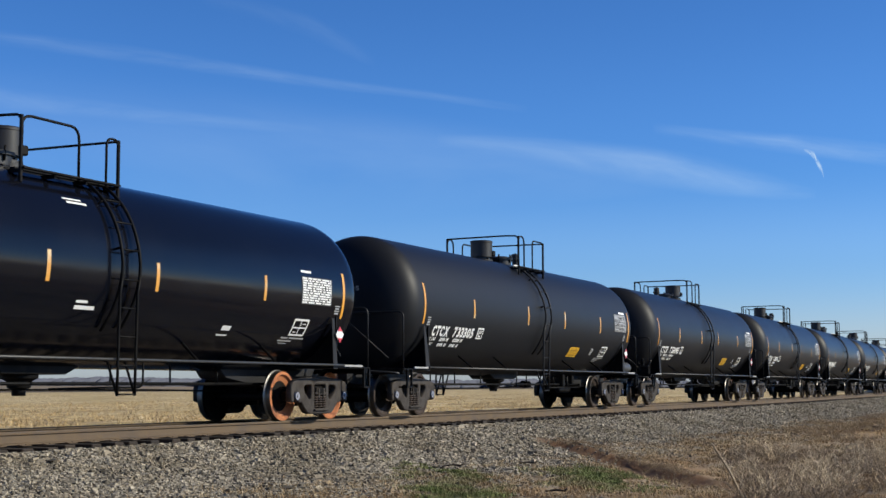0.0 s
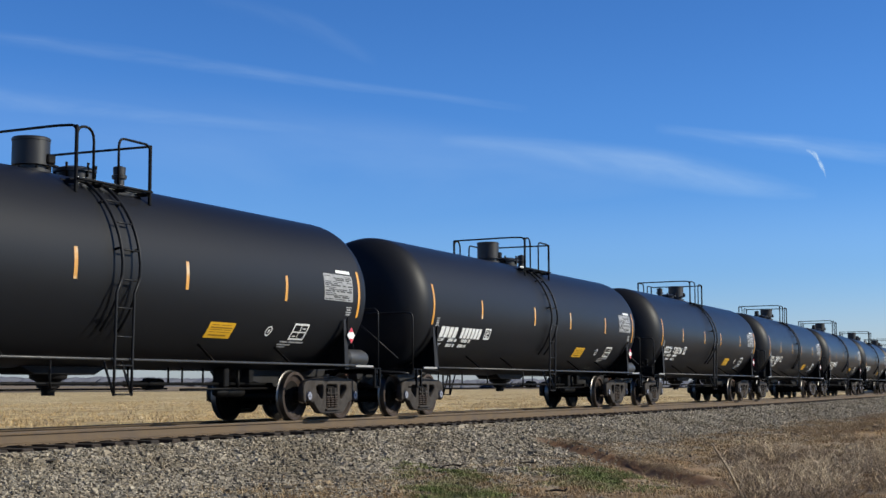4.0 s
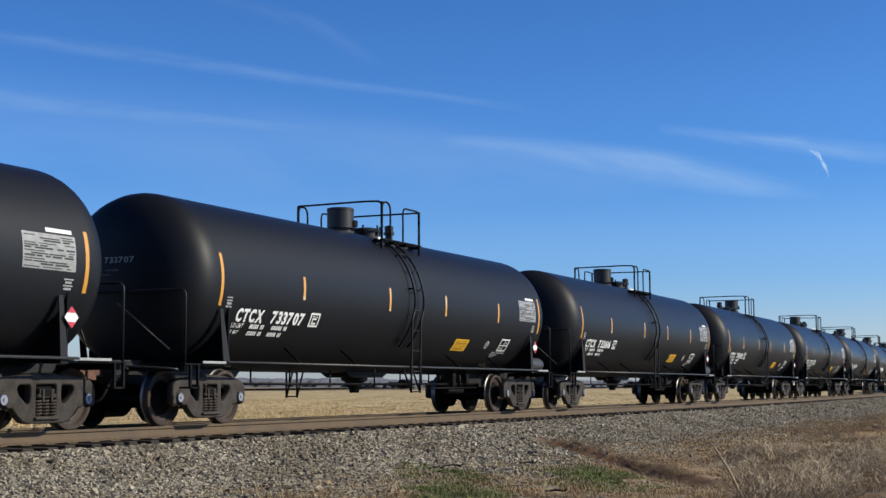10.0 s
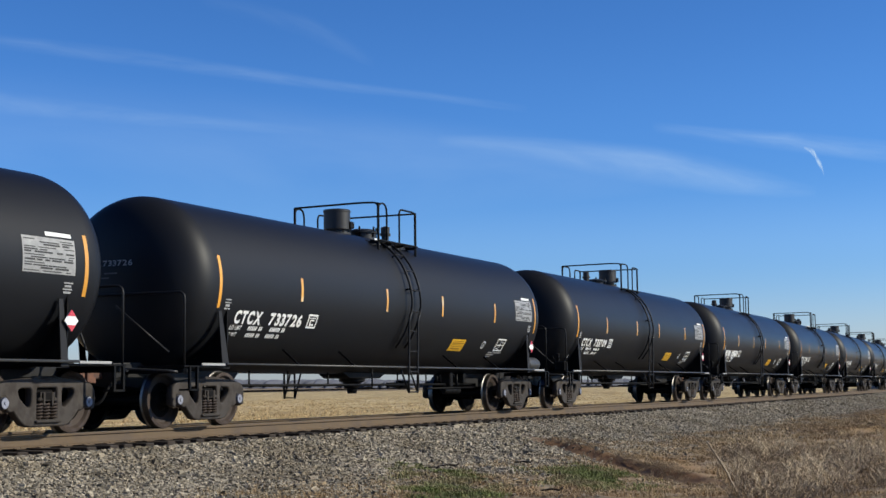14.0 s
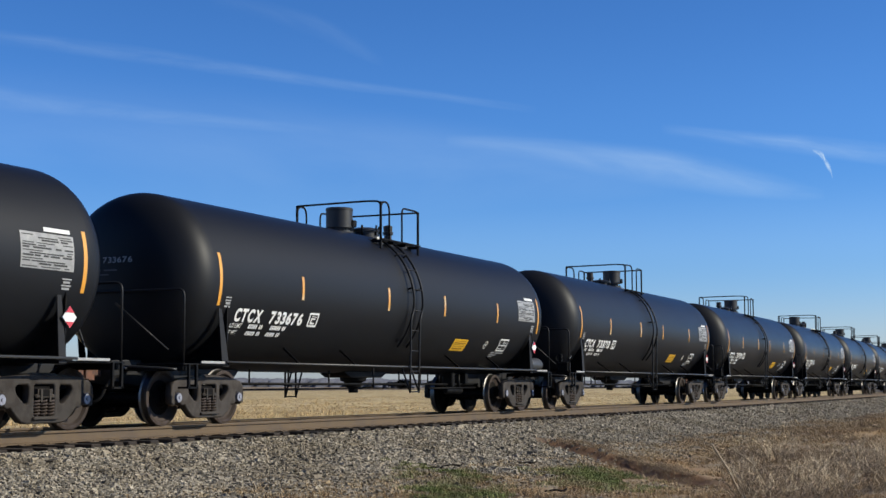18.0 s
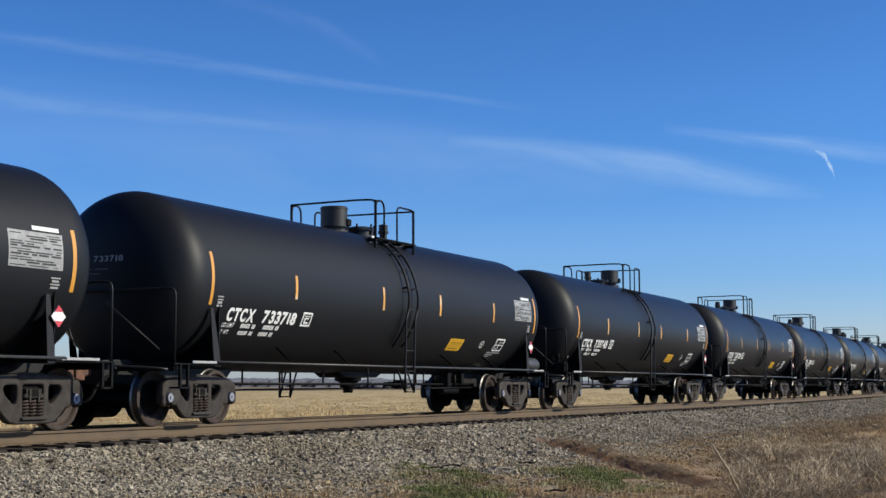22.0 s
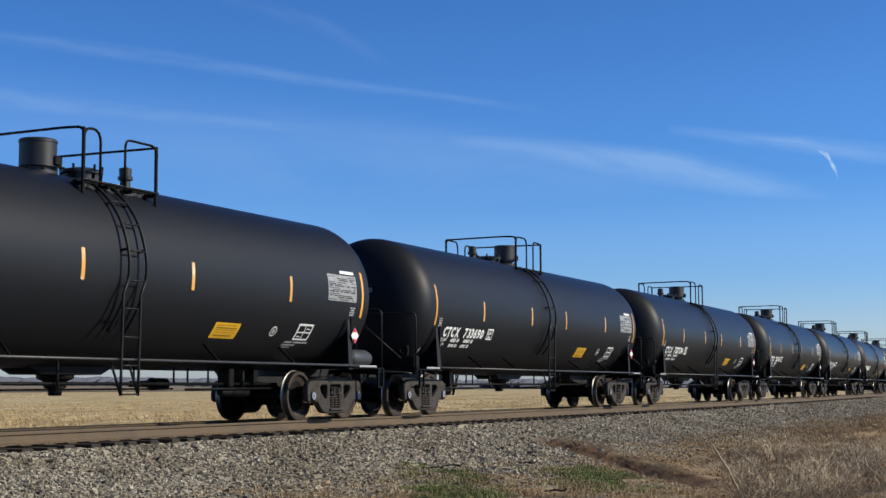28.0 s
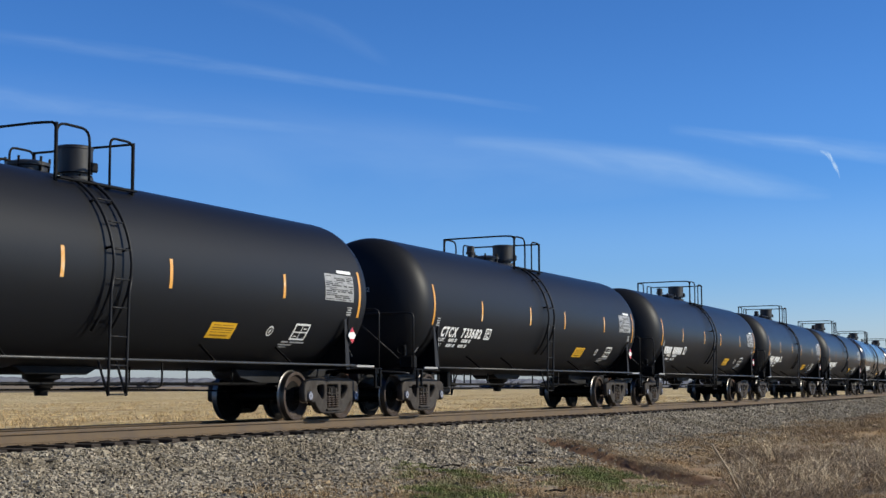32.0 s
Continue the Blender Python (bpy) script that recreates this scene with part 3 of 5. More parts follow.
def build_truck(car, x, rusty):
    bm = box(-0.20, 0.20, -1.02, 1.02, 0.42, 0.66, 0.03)
    box(-0.30, 0.30, -0.35, 0.35, 0.62, 0.74, bm=bm)
    box(-0.12, 0.12, -1.10, 1.10, 0.50, 0.60, bm=bm)
    truck = part("truck", bm, "shade_black", car, "four-wheeled cast steel truck")
    truck.location = (x, 0, 0)
    fr = plate([FRAME_OUT, FRAME_MID, FRAME_TRI, [(-a, b) for a, b in FRAME_TRI]], 0.13, 0.022)
    fr.materials.append(M["frame"])
    for y in (-1.01, 1.01):
        f = part("side_frame", fr, None, truck, "dusty cast side frame with open windows")
        f.location = (0, y, 0)
        bm = box(-0.26, 0.26, -0.11, 0.11, 0.175, 0.212, 0.01)
        part("spring_seat", bm, "frame", truck).location = (0, y, 0)
        bm = box(-0.20, 0.20, -0.085, 0.085, 0.475, 0.53, 0.015)
        box(-0.155, 0.155, -0.075, 0.075, 0.52, 0.605, 0.02, bm=bm)
        for k in (-0.09, 0.09):
            box(k - 0.018, k + 0.018, -0.095, 0.095, 0.42, 0.60, 0.008, bm=bm)
        part("bolster_end", bm, "frame", truck, "ribbed end of the cross bolster").location = (0, y, 0)
        me = plate([[(-0.44, 0.77), (-0.20, 0.82), (0.20, 0.82), (0.44, 0.77)]], 0.07, 0.012)
        me.materials.append(M["frame"])
        part("top_chord_rib", me, None, truck).location = (0, y, 0)
    for s in (-1, 1):
        build_wheelset(truck, s * WB, rusty)
    cap = lathe([(0.012, 0.0), (0.012, 0.022), (0.0, 0.026), (0.0, 0.045), (-0.002, 0.072), (-0.035, 0.092), (-0.20, 0.095), (-0.20, 0.0)], "Y", 24, bm=bmesh.new(), mats=[1, 0, 1, 1, 0, 0, 0])
    cap.transform(Matrix.Diagonal((1, -1, 1, 1)))
    me = None
    for sx in (-1, 1):
        for sy in (-1, 1):
            if me is None:
                me = part("bearing_cap", cap, "blue", truck, "round axle end cap")
                me.data.materials.append(M["capring"])
                ob = me
            else:
                ob = part("bearing_cap", me.data, None, truck, "round axle end cap")
            ob.matrix_basis = pose(sx * WB, sy * 1.11, WR, 0, 0, 0 if sy < 0 else 180)
    ad = box(-0.085, 0.085, -0.075, 0.075, 0.37, 0.57, 0.02)
    adm = None
    for sx in (-1, 1):
        for sy in (-1, 1):
            ob = part("bearing_adapter", ad if adm is None else adm, "frame", truck)
            adm = ob.data
            ob.location = (sx * WB, sy * 1.01, 0)
    coil = bmesh.new()
    tube([(0.062 * math.cos(t), 0.062 * math.sin(t), 0.225 + 0.22 * t / (5 * math.tau)) for t in np.linspace(0, 5 * math.tau, 50)], 0.017, 6, coil)
    cm = None
    for sy in (-1, 1):
        for px in (-0.15, 0.0, 0.15):
            ob = part("spring", coil if cm is None else cm, "wheel", truck, "brown coil spring")
            cm = ob.data
            ob.location = (px, sy * 1.03, 0)
    for sx in (-1, 1):
        bm = tube([(sx * 0.40, -0.72, 0.36), (sx * 0.36, 0, 0.36), (sx * 0.40, 0.72, 0.36)], 0.035, 8)
        box(min(sx * 0.34, sx * 0.44), max(sx * 0.34, sx * 0.44), -0.62, 0.62, 0.30, 0.52, bm=bm)
        box(min(sx * 0.20, sx * 0.62), max(sx * 0.20, sx * 0.62), -0.06, 0.06, 0.30, 0.72, bm=bm)
        box(sx * 0.40 - 0.03, sx * 0.40 + 0.03, -0.80, -0.66, 0.27, 0.47, bm=bm)
        box(sx * 0.40 - 0.03, sx * 0.40 + 0.03, 0.66, 0.80, 0.27, 0.47, bm=bm)
        part("brake_beam", bm, "shade_black", truck)
    return truck


def dark_tank():
    k = 2 / BULGE
    prof = [(-HALF - HEAD * math.cos(t) ** k, R * math.sin(t) ** k) for t in np.linspace(0, math.pi / 2, 17)][:-1]
    prof += [(s, R) for s in (-HALF, -HALF + 0.02, -3.7, 0.0, 3.7, HALF - 0.02, HALF)]
    prof += [(HALF + HEAD * math.cos(t) ** k, R * math.sin(t) ** k) for t in np.linspace(math.pi / 2 - 1e-6, 0, 17)][1:]
    prof[0], prof[-1] = (prof[0][0], 0.0), (prof[-1][0], 0.0)
    bm = lathe(prof, "X", 72, (0, 0, ZC))
    return bm


def head_x(y, z):
    k = min(1.0, math.hypot(y, z - ZC) / R)
    return -HALF - HEAD * max(0.0, 1 - k ** BULGE) ** (1 / BULGE) - 0.012


def on_head(shape, y0, z0):
    """Lays a flat shape on the leading head, its origin at y0, z0; it reads from outside."""
    verts = shape.verts if isinstance(shape, bmesh.types.BMesh) else shape.vertices
    for v in verts:
        y, z = y0 - v.co.x, z0 + v.co.y
        v.co = Vector((head_x(y, z), y, z))
    return shape


def build_car(style):
    """style: plain, turned (top fittings the other way about) or gloss (black, other marks)."""
    gloss = style in ("gloss", "late")
    tank_mat = {"gloss": "gloss", "late": "semi"}.get(style, "tank")
    car = new("tank_car")
    tagged(car, "glossy black railway tank car with amber reflective strips" if style == "gloss" else "matte dark grey railway tank car with white lettering", "tank car", "cars of the train")
    part("tank", dark_tank(), tank_mat, car, "long round-ended tank shell")
    # amber strips
    strips = [(-7.29, -17, 17), (-4.62, -10, 7.5), (-1.46, -9, 8.2), (1.12, -9.3, 8.5), (4.52, -8, 8.3), (7.33, -17, 17.5)]
    if style == "turned":
        strips = [strips[0], (-4.60, -8, 8.3), (-1.13, -9.3, 8.5), (1.60, -9, 8.2), (4.63, -10, 7.5), strips[5]]
    if style == "gloss":
        strips = [(-7.29, -18, 17), (-4.50, -10, 7.5), (-1.25, -12, 5), (1.27, -12, 5), (4.38, -11, 5.8), (7.17, -19, 14.5)]
    for u, a, b in strips:
        h = radians(b - a) * R
        part("reflective_strip", wrap(bars([(-0.040, 0.040, 0, h)]), u, a), "orange" if abs(u) > 7 else "glare_tape", car, "amber reflective strip")
    # stencils
    if style != "gloss":
        for row, deg in ((((0.0, 0.36), (0.58, 1.06), (1.30, 1.83)), -31.2), (((0.0, 0.30), (0.60, 1.09), (1.26, 1.78)), -36.4)):
            for i, (a, b) in enumerate(row):
                if i == 0:
                    part("load_stencil", wrap(lettering("LD LMT" if deg > -34 else "LT WT", b - a, 0.085), -6.73, deg), "white", car)
                else:
                    n = int((b - a) / 0.058)
                    part("stencil_bar", wrap(bars([(a + k * 0.058, a + k * 0.058 + 0.044, 0.0, 0.082) for k in range(n) if k != n - 3]), -6.73, deg), "white", car)["kind"] = "stuff"
        part("boxed_mark", wrap(bars(outline(0, 0.34, 0, 0.27, 0.036) + [(0.09, 0.13, 0.05, 0.17), (0.13, 0.24, 0.05, 0.085), (0.13, 0.24, 0.14, 0.17), (0.07, 0.27, 0.19, 0.205)]), -4.24, -26.8), "white", car, "white boxed stencil")
        part("yellow_decal", wrap(bars([(0, 0.76, 0, 0.31)]), 2.52, -40), "yellow", car, "yellow decal with brown print")
        part("decal_print", wrap(bars([(0.07, 0.30, 0.255, 0.268), (0.34, 0.66, 0.255, 0.268), (0.07, 0.70, 0.20, 0.225), (0.07, 0.44, 0.165, 0.177), (0.47, 0.68, 0.165, 0.177), (0.07, 0.26, 0.12, 0.132), (0.30, 0.70, 0.12, 0.132), (0.10, 0.62, 0.05, 0.075)]), 2.52, -40, 0.007), "brownink", car)["kind"] = "stuff"
        part("ring_mark", wrap(ring_shape(0.10, 0.022), 4.29, -36), "white", car, "small white ring stencil")
    part("small_mark", wrap(bars([(0, 0.17, 0.16, 0.18), (0, 0.17, 0.11, 0.13), (0.02, 0.15, 0.05, 0.09), (0, 0.17, 0, 0.03)]), -7.10, -17.8), "faint", car)
    k = 1.0
    pu, pd = (5.61, -10.7) if style == "gloss" else (5.98, -6.0)
    part("stencil_panel", wrap(bars([(0, 1.1 * k, 0, 0.5)]), pu, pd), "ink" if style == "gloss" else "silver", car, "grey data panel with dark lines")
    lines = []
    rnd = random.Random(5)
    for r in range(11 if style == "gloss" else 0):
        x = 0.03
        while x < 1.05 * k:
            w = rnd.uniform(0.05, 0.26)
            lines.append((x, min(x + w, 1.07 * k), 0.02 + r * 0.0435, 0.02 + r * 0.0435 + (0.022 if style != "gloss" else 0.03)))
            x += w + rnd.uniform(0.02, 0.05)
    if style != "gloss":
        for r in range(13):
            x, z = 0.03, 0.02 + r * 0.036
            thick = (0.014, 0.019, 0.025)[(r * 5) % 3]
            while x < 1.0:
                w = rnd.uniform(0.10, 0.42)
                if rnd.random() < 0.85:
                    lines.append((x, min(x + w, 1.07), z, z + thick))
                x += w + rnd.uniform(0.015, 0.09)
    part("panel_print", wrap(bars(lines), pu, pd, 0.007), "white" if style == "gloss" else "ink", car)["kind"] = "stuff"
    part("panel_header", wrap(bars([(0.50, 1.05, 0.53, 0.59)] if style != "gloss" else [(0, 0.37, 0.57, 0.61)]), pu, pd), "white", car)
    part("test_mark", wrap(bars([(0, 0.2, 0.14, 0.16), (0.03, 0.17, 0.09, 0.12), (0, 0.2, 0.05, 0.07), (0.02, 0.18, 0, 0.03)]), 6.86, -16), "faint", car)
    part("framed_mark", wrap(bars(outline(0, 0.52, 0.06, 0.40, 0.038) + [(0.25, 0.275, 0.10, 0.36), (0.04, 0.48, 0.215, 0.24), (0.32, 0.44, 0.29, 0.31), (0.08, 0.2, 0.13, 0.15)]), *((5.55, -37) if style == "gloss" else (5.17, -40.4))), "white", car, "white framed stencil")
    part("stencil_lines", wrap(bars([(-0.20, 0.05, -0.01, 0.025), (0.09, 0.60, -0.01, 0.025), (-0.24, 0.22, -0.075, -0.04), (-0.18, 0.10, -0.125, -0.10)]), *((5.55, -37) if style == "gloss" else (5.17, -40.4))), "faint", car)["kind"] = "stuff"
    if style == "gloss":
        part("name_plate_mark", wrap(bars([(0, 0.42, 0.05, 0.08), (0.05, 0.50, -0.02, 0.02)]), -0.62, 36.5), "white", car)
        part("warning_mark", wrap(bars([(0, 0.26, 0.08, 0.12), (0, 0.45, -0.02, 0.04)]), -0.54, -25.5), "white", car)
        part("service_mark", wrap(bars([(0.06, 0.32, 0.06, 0.15), (0, 0.32, -0.05, -0.02)]), 3.30, -36), "white", car)
    if gloss:
        part("head_stencil", on_head(bars([(k * 0.125, k * 0.125 + 0.09, 0, 0.1) for k in range(12) if k not in (4, 5)]), 0.75, 2.77), "faint", car)["kind"] = "stuff"
    # side ladder: curved stiles that follow the shell, straight ones below
    lu = {"gloss": 0.75, "turned": 0.30}.get(style, 0.05)
    paint = "black" if style == "gloss" else "ladder"
    sweep = 0.14

    def on_shell(u, side, deg):
        t = radians(deg)
        off = R + (0.125 - 0.08 * t if t > 0 else 0.125 + 0.11 * t)
        return (u + sweep * math.sin(max(t, 0.0)) ** 2, side * off * math.cos(t), ZC + off * math.sin(t))

    for side, ua, ub in ((-1, lu - 0.52, lu - 0.10), (1, 0.0, 0.45)):
        foot = 0.50 if side < 0 else 0.40
        low = -0.10 if style == "turned" else -0.02
        for u in (ua, ub):
            # below the axis the curved run stands in for the ladder's cast shadow
            part("ladder_stile", tube([on_shell(u, side, d) for d in range(-38, 66, 5)], 0.026, 6), paint, car, "curved ladder stile, its low end standing for the ladder's shadow")
            part("ladder_leg", tube([(u + low, side * 1.55, foot), (u + low, side * 1.555, 1.0), (u + low, side * 1.575, 2.0), (u, side * 1.60, 2.25)], 0.023, 6), paint, car, "straight lower ladder stile")
            part("ladder_brace", tube([(u + low - 0.02, side * 1.36, 1.05), (u + low, side * 1.55, foot)], 0.020, 6), paint, car)
            for deg in (10, 40):
                t = radians(deg)
                part("ladder_bracket", tube([(u, side * R * math.cos(t), ZC + R * math.sin(t)), on_shell(u, side, deg)], 0.02, 6), "black", car)
        for z in (foot + 0.02, 0.94, 1.36, 1.78):
            part("ladder_rung", tube([(ua + low, side * 1.555, z), (ub + low, side * 1.555, z)], 0.014, 6), paint, car)
        for deg in (-7, 9, 25, 41, 57):
            part("ladder_rung", tube([on_shell(ua, side, deg), on_shell(ub, side, deg)], 0.014, 6), paint, car)
    # crash rail under the flank: black pipe with its highlight painted in as grey
    for s in (-1, 1):
        part("side_rail", tube([(-7.15, s * 1.5, 1.03), (7.15, s * 1.5, 1.03)], 0.021, 8), "rail_pipe", car, "long black safety rail, greyed for its sunlit highlight")
        for u in (-4.75, -2.6, 2.35, 4.75):
            t = radians(-46)
            part("rail_bracket", tube([(u + 0.22, s * R * math.cos(t), ZC + R * math.sin(t)), (u, s * 1.46, 1.06), (u, s * 1.5, 1.03)], 0.022, 6), "black", car)
    # top platform
    flip = -1 if style == "turned" else 1
    top = ZC + R
    ht = {"gloss": 0.56, "turned": 0.605}.get(style, 0.63)
    p1, g1, g2, p2 = {"turned": (-0.58, -0.18, 0.42, 1.22), "gloss": (-1.32, -0.07, 0.57, 0.86)}.get(style, (-0.84, -0.07, 0.42, 1.00))
    yn, yf = (0.80, 1.18) if style in ("plain", "late") else (1.0, 1.0)
    for s in (-1, 1):
        bm = bmesh.new()
        for k in range(4):
            y = s * (0.34 + k * 0.17 if s < 0 and yn < 1 else 0.51 + k * 0.17)
            box(p1, p2, y - 0.045, y + 0.045, top - 0.20, top - 0.175, bm=bm)
        for x in np.linspace(p1 + 0.03, p2 - 0.03, 4):
            box(x - 0.022, x + 0.022, -yn if s < 0 else 0.45, -0.30 if s < 0 else yf, top - 0.255, top - 0.20, bm=bm)
        part("platform_grating", bm, "black", car)
    for s in (-1, 1):
        y = -yn if s < 0 else yf
        loop = bent([(p1, y, top - 0.30), (p1, y, top + ht), (g1, y, top + ht), (g1, y, top - 0.22)], 0.20)
        part("handrail", tube(loop, 0.021, 7), "black", car)
        loop = bent([(g2, y, top - 0.22), (g2, y, top + ht - 0.04), (p2, y, top + ht - 0.04), (p2, y, top - 0.30)], 0.14)
        part("handrail", tube(loop, 0.020, 7), "black", car)
        for x in (p1, p2):
            part("platform_post", box(x - 0.025, x + 0.025, y - 0.023, y + 0.023, top - 0.40, top + (ht if x == p1 else ht - 0.04), 0.008), "black", car)
    part("end_handrail", tube(bent([(p1, -yn, top + ht - 0.08), (p1, -yn + 0.05, top + ht), (p1, -yn + 0.35, top + ht + 0.015), (p1, yf, top + ht - 0.005)], 0.2), 0.021, 7), "black", car)
    part("end_handrail", tube([(p2, -yn, top + ht - 0.06), (p2, yf, top + ht - 0.06)], 0.020, 7), "black", car)
    dx, dy = {"turned": (-0.17, 0.2), "gloss": (-0.57, 0.0)}.get(style, (0.74, 0.14))
    k = 0.88
    bm = lathe([(top - 0.06, 0.0), (top - 0.06, 0.34 * k), (top + 0.06, 0.34 * k), (top + 0.07, 0.25 * k), (top + 0.12, 0.25 * k), (top + 0.13, 0.325 * k), (top + 0.50, 0.325 * k), (top + 0.505, 0.335 * k), (top + 0.54, 0.335 * k), (top + 0.56, 0.31 * k), (top + 0.57, 0.0)], "Z", 28, (dx, dy, 0))
    dome = part("valve_housing", bm, "dome", car, "round protective valve housing")
    k2 = k
    for k in range(6):
        t = k * math.tau / 6
        part("housing_bolt", lathe([(top + 0.06, 0.022), (top + 0.10, 0.022), (top + 0.10, 0.0)], "Z", 6, (dx + 0.30 * k2 * math.cos(t), dy + 0.30 * k2 * math.sin(t), 0)), "black", dome)
    part("housing_latch", box(dx + 0.02, dx + 0.20, dy - 0.335 * k2 - 0.03, dy - 0.26 * k2, top + 0.15, top + 0.30, 0.02), "black", dome)
    part("housing_base", lathe([(top - 0.10, 0.40 * k2), (top + 0.0, 0.40 * k2), (top + 0.01, 0.36 * k2)], "Z", 24, (dx, dy, 0)), "dome", car)
    if not gloss:
        part("toe_board", box(p1 + 0.35, p2 + 0.06, -yn + 0.26, -yn + 0.28, top - 0.19, top - 0.10, 0.004), "white", car, "white painted toe board of the platform")
    mx, vy = (-0.26, 0.22) if yn < 1 else (-0.80 if flip > 0 else 0.62, 0.0)
    vx = -1.32 if yn < 1 else -1.74 if flip > 0 else 1.75
    part("vent_valve", lathe([(top - 0.05, 0.085), (top + 0.15, 0.085), (top + 0.16, 0.12), (top + 0.215, 0.125), (top + 0.225, 0.10), (top + 0.35, 0.105), (top + 0.36, 0.08), (top + 0.385, 0.0)], "Z", 14, (vx, vy, 0)), "dome", car, "squat safety valve")
    bm = lathe([(top - 0.08, 0.30), (top + 0.10, 0.30), (top + 0.11, 0.34), (top + 0.16, 0.34), (top + 0.20, 0.20), (top + 0.21, 0.0)], "Z", 20, (mx, vy, 0))
    man = part("manway", bm, "dome", car, "hinged manway cover")
    for k in range(6):
        t = k * math.tau / 6 + 0.3
        part("eye_bolt", tube([(mx + 0.31 * math.cos(t), vy + 0.31 * math.sin(t), top + 0.02), (mx + 0.33 * math.cos(t), vy + 0.33 * math.sin(t), top + 0.24)], 0.022, 6), "black", man)
    part("hinge_bar", tube(bent([(mx - 0.42, vy + 0.2, top - 0.05), (mx - 0.42, vy + 0.2, top + 0.20), (mx - 0.16, vy + 0.2, top + 0.20), (mx, vy + 0.2, top + 0.15)], 0.1), 0.022, 6), "black", car)
    # underside
    STATE["turn"] = flip
    bm = lathe([(0.90, 0.30), (0.76, 0.28), (0.72, 0.19), (0.62, 0.17), (0.60, 0.11), (0.50, 0.10), (0.50, 0.0)], "Z", 20, (-0.1, 0, 0))
    part("outlet_skid", bm, "black", car, "bottom outlet with its skid")
    me = plate([[(-1.20, 0.99), (-0.82, 0.83), (0.58, 0.83), (0.98, 0.99)]], 0.62, 0.012)
    me.materials.append(M["black"])
    part("skid_plate", me, None, car, "sloped steel skid round the outlet")
    part("train_pipe", tube([(-6.0, -0.35, 0.68), (6.2, -0.35, 0.68)], 0.028, 6), "black", car)
    part("brake_rod", tube([(-5.8, -0.45, 0.60), (-2.9, -0.45, 0.585)], 0.022, 6), "black", car)
    part("brake_rod", tube([(-3.3, 0.1, 0.60), (3.4, 0.25, 0.58), (5.9, 0.3, 0.55)], 0.016, 6), "black", car)
    part("valve_stem", tube([(-4.75, -0.40, 0.94), (-4.75, -0.40, 0.54)], 0.03, 6), "black", car)
    for u in (-5.1, -3.72, -3.1, -2.7, -1.6, 1.6, 3.2, 4.6):
        part("pipe_hanger", tube([(u, -0.35, 0.95), (u, -0.35, 0.66)], 0.018, 6), "black", car)
    part("air_reservoir", lathe([(-5.0, 0.0), (-4.98, 0.06), (-4.93, 0.088), (-4.15, 0.088), (-4.08, 0.06), (-4.06, 0.0)], "X", 16, (0, -0.35, 0.535)), "black", car, "round air reservoir")
    part("control_valve", box(-4.36, -4.20, -0.48, -0.22, 0.62, 0.96, 0.02), "black", car)
    part("valve_bracket", box(-5.2, -5.05, -0.45, -0.25, 0.70, 0.95, 0.01), "black", car)
    part("brake_cylinder", lathe([(-3.3, 0.0), (-3.3, 0.10), (-2.9, 0.11), (-2.88, 0.06), (-2.3, 0.05), (-2.3, 0.0)], "X", 14, (0, 0.25, 0.68)), "black", car)
    part("outlet_handle", tube(bent([(1.3, -1.2, 1.0), (1.3, -1.2, 0.62), (0.8, -0.9, 0.62), (0.2, -0.3, 0.6)], 0.1), 0.018, 6), "black", car)
    STATE["turn"] = 1
    # ends: sills, bolster wings, decks, grab irons, couplers
    for s in (-1, 1):
        me = plate([[(s * 4.85, 0.93), (s * 5.0, 0.80), (s * 6.3, 0.62), (s * 7.6, 0.62), (s * 8.55, 0.74), (s * 8.55, 1.04), (s * 6.6, 1.10)]], 0.56, 0.012)
        me.materials.append(M["sill"])
        part("stub_sill", me, None, car, "heavy grey stub sill")
        for sy in (-1, 1):
            w = plate([[(6.78, 1.90), (6.86, 1.90), (7.00, 0.96), (6.84, 0.96)]] if s > 0 else [[(-7.30, 1.90), (-7.22, 1.90), (-6.98, 0.96), (-7.18, 0.96)]], 0.02, 0.003)
            w.materials.append(M["sill"])
            part("bolster_wing", w, None, car, "tapered bolster plate").location = (0, sy * 1.44, 0)
            part("deck", box(s * 7.0 if s > 0 else -8.30, 8.30 if s > 0 else -7.0, min(sy * 0.55, sy * 1.46), max(sy * 0.55, sy * 1.46), 0.97, 1.00, 0.006), "black", car)
        me = plate([[(-1.42, 0.98), (1.42, 0.98)] + [(y, ZC - math.sqrt(R * R - y * y) - 0.012) for y in (1.42, 1.3, 1.1, 0.8, 0.5, -0.5, -0.8, -1.1, -1.3, -1.42)]], 0.03)
        me.transform(Matrix.Rotation(radians(90), 4, "Z"))
        me.materials.append(M["black"])
        part("bolster_web", me, None, car).location = (s * 7.0, 0, 0)
        part("deck_edge", box(s * 7.18 if s > 0 else -7.86, 7.90 if s > 0 else -7.18, -1.50, -1.475, 1.0, 1.04, 0.004), "faint", car, "white painted step edge")
        part("deck_step", box(s * 7.95 if s > 0 else -8.22, 8.22 if s > 0 else -7.95, -1.50, -1.30, 0.60, 0.63), "black", car)
        for u in (7.98, 8.19):
            part("step_hanger", box(s * u - 0.02, s * u + 0.02, -1.50, -1.46, 0.60, 0.98), "black", car)
        part("end_grab_rail", tube(bent([(s * 8.25, -1.42, 0.98), (s * 8.25, -1.42, 2.17), (s * 8.25, 1.42, 2.17), (s * 8.25, 1.42, 0.98)], 0.12), 0.020, 8), "ladder", car, "tall end grab rail")
